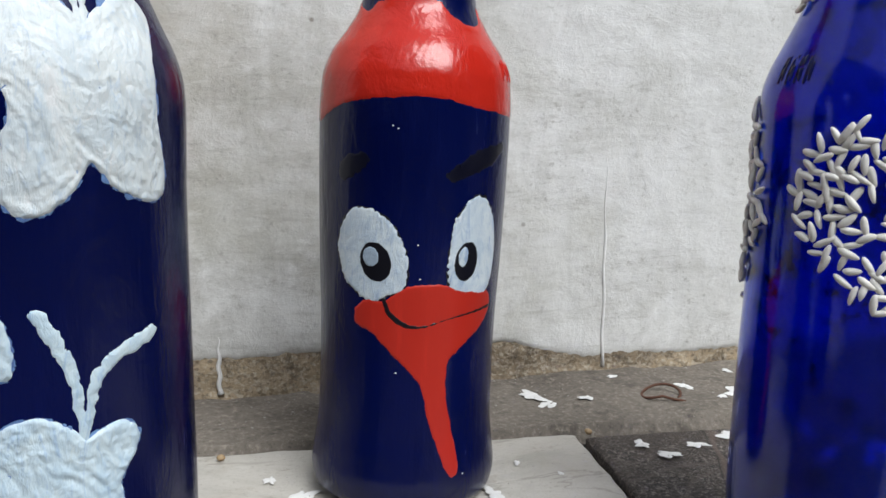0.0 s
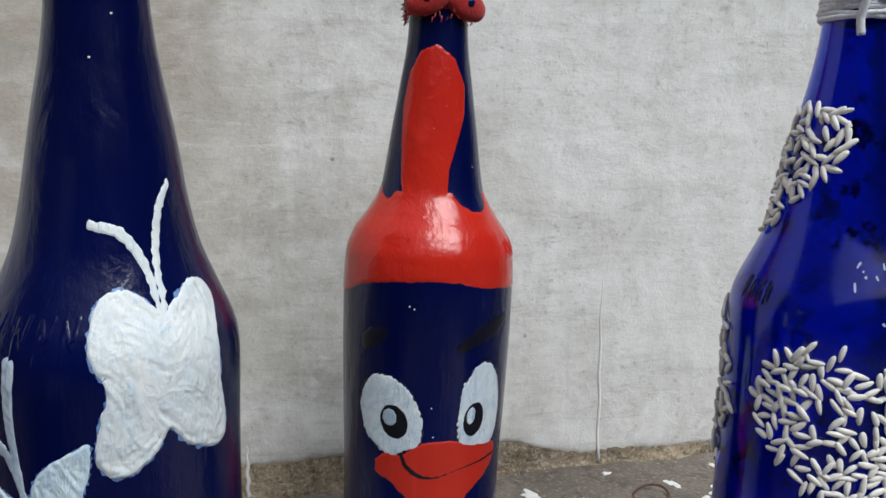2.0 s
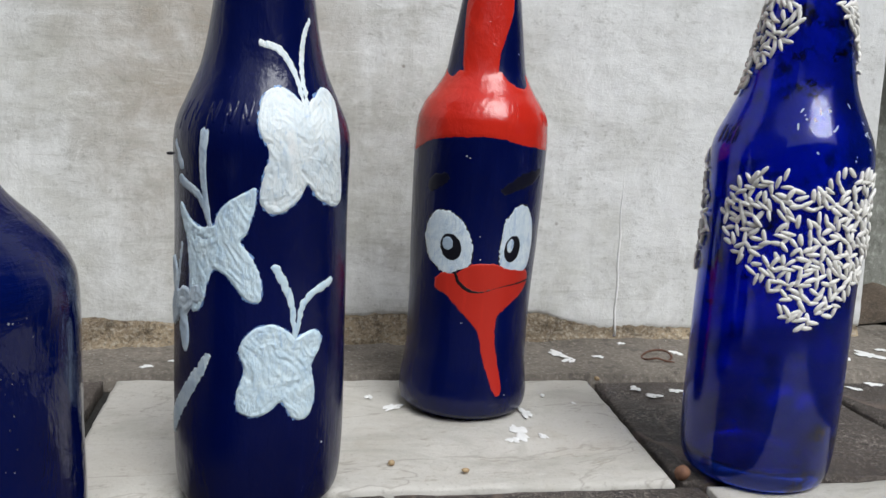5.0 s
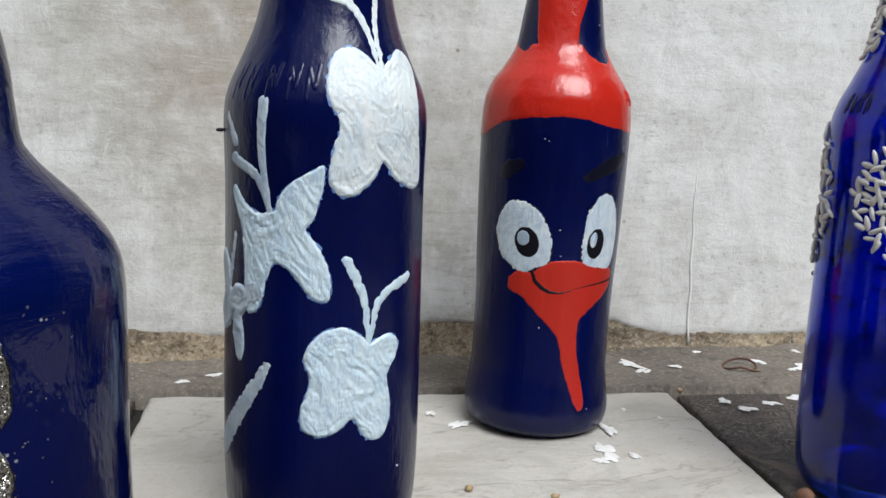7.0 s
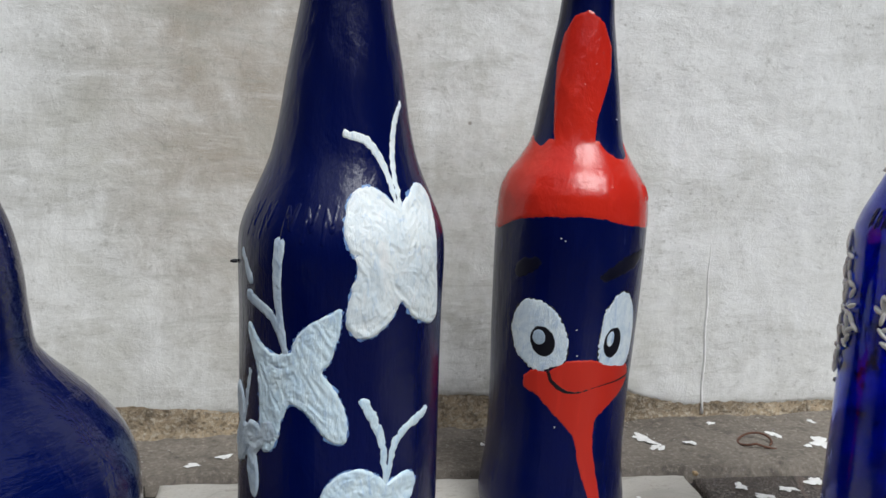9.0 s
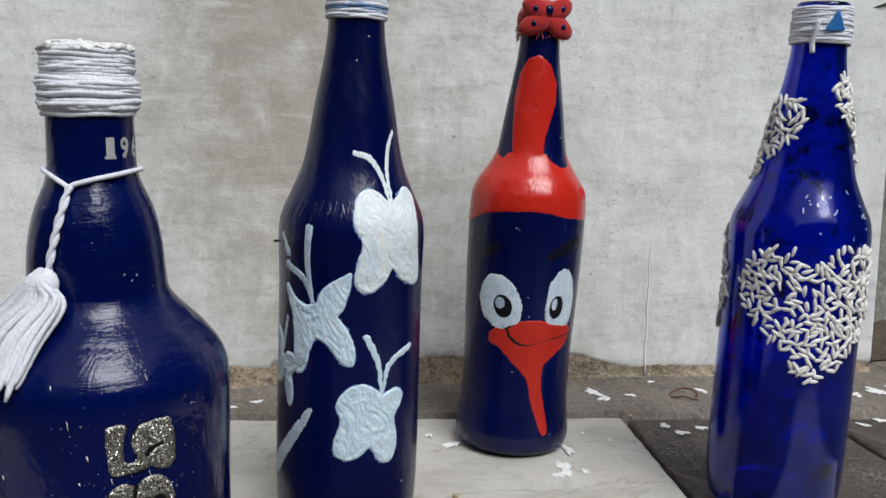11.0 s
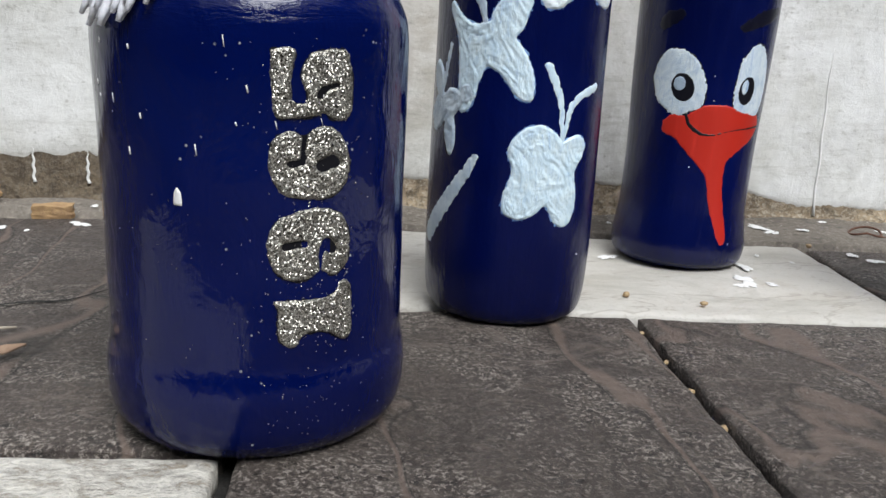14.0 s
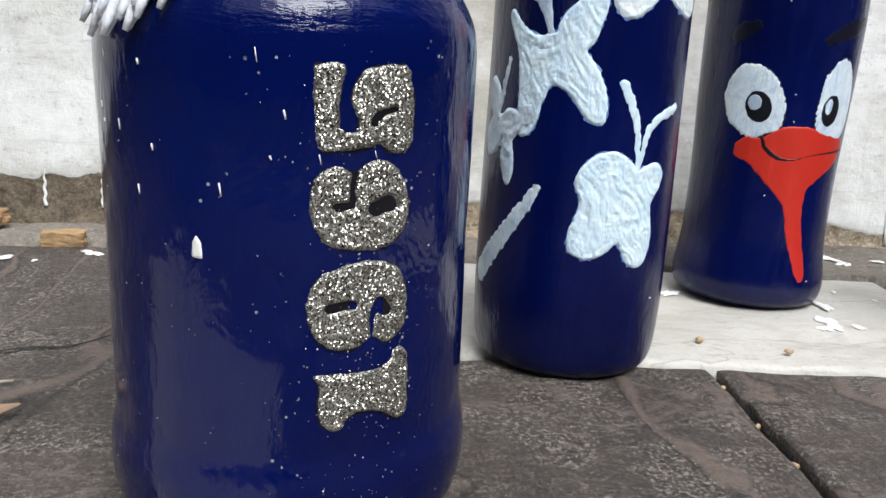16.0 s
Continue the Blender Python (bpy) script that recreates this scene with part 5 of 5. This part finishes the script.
            strand.append(tuple(p + q.normalized() * 0.0007 * math.cos(t * 15 + k * 3.14)))
        child("cord", mesh_of("cord", *tube(strand, 0.00095, 8), YARN), tassel, "twisted white cotton cord")
    head = ball_bm((0.0056, 0.0036, 0.0058), (0, 0, 0), 2)
    at = s.frame_at(-27, 165, 3.2)
    bmesh.ops.transform(head, matrix=at @ pose(0, 0, 0, 0, 0, -20) @ pose(0, 0, 0, 90, 0, 0), verts=head.verts)
    part("head", head, YARN, tassel, "bound head of the tassel")
    rng = random.Random(21)
    for i in range(44):
        f = (i % 22) / 21
        layer = i // 22
        g0 = f + rng.uniform(-0.03, 0.03)
        d_end = -78 + 54 * g0 + rng.uniform(-2.5, 2.5)
        z_end = 132.5 - 6.0 * math.sin(math.pi * f) + rng.uniform(-3.5, 3.5) + (0 if f > 0.3 else 5)
        mid_d = -52 + 40 * g0
        lift = rng.uniform(-0.6, 1.2)
        pts = [s.point(-27 + 3 * (f - 0.5), 170, 3.0 + layer), s.point(-31 + 15 * (f - 0.4), 165.5, 4.2 + 2.6 * layer), s.point(mid_d, 155 + 2 * (f - 0.5), 4.4 + 3.0 * layer + lift),
               s.point((mid_d + 2 * d_end) / 3 + rng.uniform(-1, 1), 144, 2.9 + 2.3 * layer + lift), s.point(d_end, z_end, 1.5 + 1.3 * layer + 0.4 * lift)]
        g = glide([tuple(p) for p in pts], 7)
        r = rng.uniform(0.00100, 0.00128)
        child("strand", mesh_of("strand", *tube(g, [r * (1 + 0.07 * math.sin(k * 2.6 + i)) for k in range(len(g) - 2)] + [r * 0.95, r * 0.6], 7), YARN), tassel)
    return b


butterfly_bottle()
face_bottle()
rice_bottle()
year_bottle()


# ---- plant at the far wall ----
def leaf_mesh(name, length, width, mat, curl=0.25, seed=0):
    verts, faces, n = [], [], 12
    for i in range(n + 1):
        t = i / n
        w = width * math.sin(math.pi * min(1, t * 0.96 + 0.03)) ** 0.75 * (1 - 0.25 * t)
        w *= 1 + 0.08 * math.sin(i * 2.2 + seed)
        z = -curl * length * t * t
        for k in (-1, -0.5, 0, 0.5, 1):
            verts.append((k * w, t * length, z + 0.10 * width * abs(k) + 0.05 * width * noise.noise(Vector((k * 2, t * 5, seed)))))
    for i in range(n):
        for k in range(4):
            a = i * 5 + k
            faces.append((a, a + 1, a + 6, a + 5))
    top = len(verts)
    verts += [(x, y, z - 0.0005) for x, y, z in verts]
    faces += [tuple(k + top for k in reversed(f)) for f in faces]
    return mesh_of(name, verts, faces, mat)


def build_plant():
    p = thing("plant", "leafy green plant beside the far grey wall", "plant", pose(-0.060, -0.004, -0.026))
    stem = glide([(0.66, 0.515, 0.022), (0.655, 0.51, 0.15), (0.62, 0.505, 0.29), (0.565, 0.50, 0.345), (0.525, 0.50, 0.352)], 8)
    child("stem", mesh_of("stem", *tube(stem, [0.004 - 0.0022 * i / len(stem) for i in range(len(stem))], 8), STEM), p)
    rng = random.Random(4)
    for x, y, z, yaw, pitch, roll, ln, wd in [(0.512, 0.490, 0.322, 140, -62, 10, 0.062, 0.014), (0.530, 0.486, 0.330, 200, -42, 30, 0.050, 0.019), (0.545, 0.490, 0.335, 100, -20, -20, 0.055, 0.020),
                                              (0.520, 0.492, 0.345, 95, 10, 20, 0.052, 0.018), (0.555, 0.482, 0.330, 230, -35, -30, 0.055, 0.021), (0.575, 0.484, 0.338, 160, -30, 12, 0.058, 0.021),
                                              (0.540, 0.492, 0.356, 80, 25, -15, 0.05, 0.018), (0.58, 0.49, 0.35, 250, -10, 20, 0.055, 0.02), (0.60, 0.49, 0.33, 200, -50, 0, 0.055, 0.02)]:
        child("leaf", leaf_mesh("leaf", ln, wd, LEAF, 0.3, x * 90), p, "", pose(x, y, z, pitch, roll, yaw))
        c = glide([(x, y, z), ((x + 0.555) / 2, y + 0.006, z + 0.012), (0.555 + 0.3 * (x - 0.555), 0.500, 0.349)], 4)
        child("leaf_stalk", mesh_of("leaf_stalk", *tube(c, 0.0009, 6), STEM), p)
    return p


build_plant()


# ---- litter on the paving ----
def scatter():
    rng = random.Random(17)

    def splash(x, y, size, z=0.0):
        segs = 40
        ph = [rng.uniform(0, 6.28) for _ in range(4)]
        verts, faces = [(0, 0, 0.0006)], []
        stretch, turn = rng.uniform(1.0, 2.1), rng.uniform(0, 3.14)
        for ring, h in ((0.7, 0.0005), (1.0, 0.0)):
            for k in range(segs):
                a = 2 * math.pi * k / segs
                r = size * ring * (1 + 0.25 * math.sin(2 * a + ph[0]) + 0.24 * math.sin(3 * a + ph[1]) + 0.18 * math.sin(5 * a + ph[2]) + 0.14 * math.sin(8 * a + ph[3]))
                px, py = r * math.cos(a) * stretch, r * math.sin(a)
                verts.append((px * math.cos(turn) - py * math.sin(turn), px * math.sin(turn) + py * math.cos(turn), h))
        faces += [(0, 1 + k, 1 + (k + 1) % segs) for k in range(segs)]
        faces += [(1 + k, 1 + segs + k, 1 + segs + (k + 1) % segs, 1 + (k + 1) % segs) for k in range(segs)]
        return mesh_of("splash", verts, faces, SPLASH), Matrix.Translation((x, y, z))

    strip = [(0.168, 0.426, 6.5), (0.172, 0.412, 4.8), (0.194, 0.411, 3.6), (0.262, 0.424, 4.5), (0.285, 0.405, 9.5), (0.300, 0.392, 6), (0.270, 0.398, 3.2), (0.33, 0.405, 6), (0.35, 0.388, 5),
             (0.41, 0.402, 11), (0.385, 0.396, 5), (0.43, 0.412, 5), (0.225, 0.443, 2.4), (0.30, 0.44, 2.5), (-0.10, 0.425, 4.5), (-0.118, 0.416, 3.2), (0.06, 0.43, 2.0), (-0.19, 0.43, 2.5), (-0.29, 0.43, 3)]
    for x, y, r in strip:
        me, m = splash(x, y, r / 1000 * 0.72, 0.0016 + 0.0026 * noise.fractal(Vector((x * 26, y * 26, 1.7)), 0.9, 2.1, 4))
        child("paint_splash", me, STRIP, "dried white paint splash", m)
    tiles = [(0.032, 0.334, 5.0), (0.110, 0.318, 5.0), (0.098, 0.290, 6.5), (0.092, 0.280, 4.5), (0.110, 0.283, 3), (0.02, 0.352, 3), (-0.015, 0.382, 3.5), (0.196, 0.352, 5), (0.203, 0.338, 4), (0.222, 0.345, 4),
             (0.245, 0.352, 7), (0.285, 0.350, 5), (0.300, 0.338, 8), (0.31, 0.322, 7), (0.296, 0.312, 4), (0.280, 0.325, 5), (0.35, 0.338, 3.5), (0.37, 0.345, 5), (0.40, 0.330, 4), (0.43, 0.335, 3), (0.39, 0.315, 3),
             (0.46, 0.32, 5), (-0.286, 0.385, 5), (-0.265, 0.391, 4), (-0.328, 0.370, 4), (-0.36, 0.385, 3.5), (-0.31, 0.365, 2), (0.13, 0.345, 2), (0.145, 0.33, 1.6), (0.05, 0.372, 1.8), (-0.06, 0.385, 3.0)]
    for x, y, r in tiles:
        me, m = splash(x, y, r / 1000 * 0.72, 0.0006)
        child("paint_splash", me, PAVEMENT, "dried white paint splash", m)
    # crumbs of dry paint and sand, past counting
    v_all, f_all = [], []
    bm = bmesh.new()
    bmesh.ops.create_icosphere(bm, subdivisions=1, radius=0.5)
    base, tri = [v.co.copy() for v in bm.verts], [tuple(v.index for v in f.verts) for f in bm.faces]
    bm.free()
    for i in range(900):
        x = rng.uniform(-0.45, 0.5)
        y = rng.choice([rng.uniform(0.33, 0.452), rng.uniform(0.42, 0.453), rng.uniform(0.0, 0.4)])
        k = rng.uniform(0.0004, 0.0012) * (1.1 if y > 0.40 else 0.5)
        o = len(v_all)
        v_all += [(x + c.x * k * 1.4, y + c.y * k, 0.0012 + c.z * k * 0.7) for c in base]
        f_all += [tuple(t + o for t in f) for f in tri]
    crumbs = new("crumbs", mesh_of("crumbs", v_all, f_all, plain("pale_crumbs", (0.5, 0.48, 0.44), (0.22, 0.19, 0.16), 700, 0.9)))
    tagged(crumbs, "pale crumbs of dry paint and sand on the paving", "crumbs", kind="stuff")

    def put(name, me, m, label, category):
        ob = new(name, me)
        ob.matrix_basis = m
        return tagged(ob, label, category)

    def broken(size, seed):
        bm = bmesh.new()
        bmesh.ops.create_cube(bm, size=1)
        bmesh.ops.subdivide_edges(bm, edges=bm.edges[:], cuts=5, use_grid_fill=True)
        for v in bm.verts:
            r = max(abs(v.co.x), abs(v.co.y), abs(v.co.z)) / max(1e-6, v.co.length)
            k = 0.93 + 0.10 * r + 0.16 * noise.noise(v.co * 2.4 + Vector((seed, 0, 0))) + 0.06 * noise.noise(v.co * 7 + Vector((seed, 3, 0)))
            v.co = Vector((v.co.x * k * size[0], v.co.y * k * size[1], (v.co.z + 0.5) * k * size[2]))
        me = bpy.data.meshes.new("brick_chip")
        bm.to_mesh(me)
        bm.free()
        me.materials.append(CHIP)
        return me

    put("brick_chip", broken((0.024, 0.011, 0.008), 3.0), pose(-0.308, 0.404, 0.000, 0, 0, 8), "ochre brick chip lying by the cement strip", "brick chip")
    put("brick_chip", broken((0.028, 0.012, 0.010), 9.0), pose(-0.372, 0.448, 0.002, 0, 0, -20), "orange brown brick chip at the wall foot", "brick chip")
    put("stone", lump("stone", (0.0085, 0.0080, 0.0085), plain("brown_stone", (0.22, 0.105, 0.06), (0.12, 0.06, 0.04), 200, 0.8), 5), pose(0.1655, 0.2265, -0.002, 0, 0, 30), "small reddish brown stone in the tile joint", "stone")
    put("stone", lump("stone", (0.0036, 0.0034, 0.0030), SEED, 6), pose(0.0200, 0.2560, 0.0004), "tiny ochre grit on the pale tile", "stone")
    put("stone", lump("stone", (0.0042, 0.0030, 0.0024), SEED, 7), pose(0.0560, 0.2440, 0.0004), "tiny ochre grit on the pale tile", "stone")
    put("stone", lump("stone", (0.0038, 0.0036, 0.0030), SEED, 11), pose(0.176, 0.369, 0.0004), "tiny brown grit beside the pale tile", "stone")
    put("stone", lump("stone", (0.0040, 0.0030, 0.0030), SEED, 12), pose(0.0, 0.378, 0.0004), "tiny brown grit on the pale tile", "stone")
    for x, y, a, k in [(0.0150, 0.2155, 20, 0.8), (0.0142, 0.180, 60, 0.8), (0.0135, 0.150, 10, 0.95), (0.0128, 0.117, 80, 1.15), (0.0112, 0.062, 45, 1.0)]:
        put("seed_husk", lump("seed_husk", (0.0042 * k, 0.0026 * k, 0.0030 * k), SEED, a, 0.3, False, 2), pose(x, y, -0.0055, 20, 15, a), "pale brown seed husk stuck in the tile joint", "seed husk")
    put("dry_leaf", leaf_mesh("dry_leaf", 0.020, 0.0042, DRY, -0.12, 3), pose(-0.258, 0.163, 0.0024, 0, 8, -72), "small curled dry brown leaf on the paving", "leaf")
    twig = glide([(-0.290, 0.186, 0.0022), (-0.270, 0.1885, 0.0030), (-0.252, 0.1945, 0.0022)], 8)
    put("stalk", mesh_of("stalk", *tube(twig, [0.0004 + 0.0006 * math.sin(3.14 * i / len(twig)) for i in range(len(twig))], 6), STRAW), Matrix(), "thin pale dry stalk lying on the paving", "stalk")
    wire = [(0.2385 + 0.011 * math.cos(a) * (1 + 0.1 * a / 6), 0.409 + 0.008 * math.sin(a), 0.0035 + 0.0018 * math.sin(a * 1.5)) for a in np.linspace(-0.9, 4.4, 34)]
    wire += [(0.240, 0.398, 0.003), (0.2455, 0.395, 0.0025)]
    put("wire", mesh_of("wire", *tube(wire, 0.0008, 6), RUST), Matrix(), "curl of rusty wire on the cement strip", "wire")
    # a long crack in the dark tile, a thin dark groove filled with soil
    crack = [(p[0], p[1], 0.0006) for p in glide([(-0.330, 0.196, 0), (-0.285, 0.220, 0), (-0.262, 0.232, 0), (-0.245, 0.236, 0), (-0.226, 0.262, 0)], 8)]
    w = [0.0003 + 0.0007 * math.sin(3.14 * i / len(crack)) + 0.0002 * math.sin(i * 1.9) for i in range(len(crack))]
    v = [(x, y - k, z) for (x, y, z), k in zip(crack, w)] + [(x, y + k, z + 0.0001) for (x, y, z), k in zip(crack, w)]
    n = len(crack)
    child("crack", mesh_of("crack", v, [(i, i + 1, n + i + 1, n + i) for i in range(n - 1)], BED), PAVEMENT, "dark soil-filled crack")


scatter()
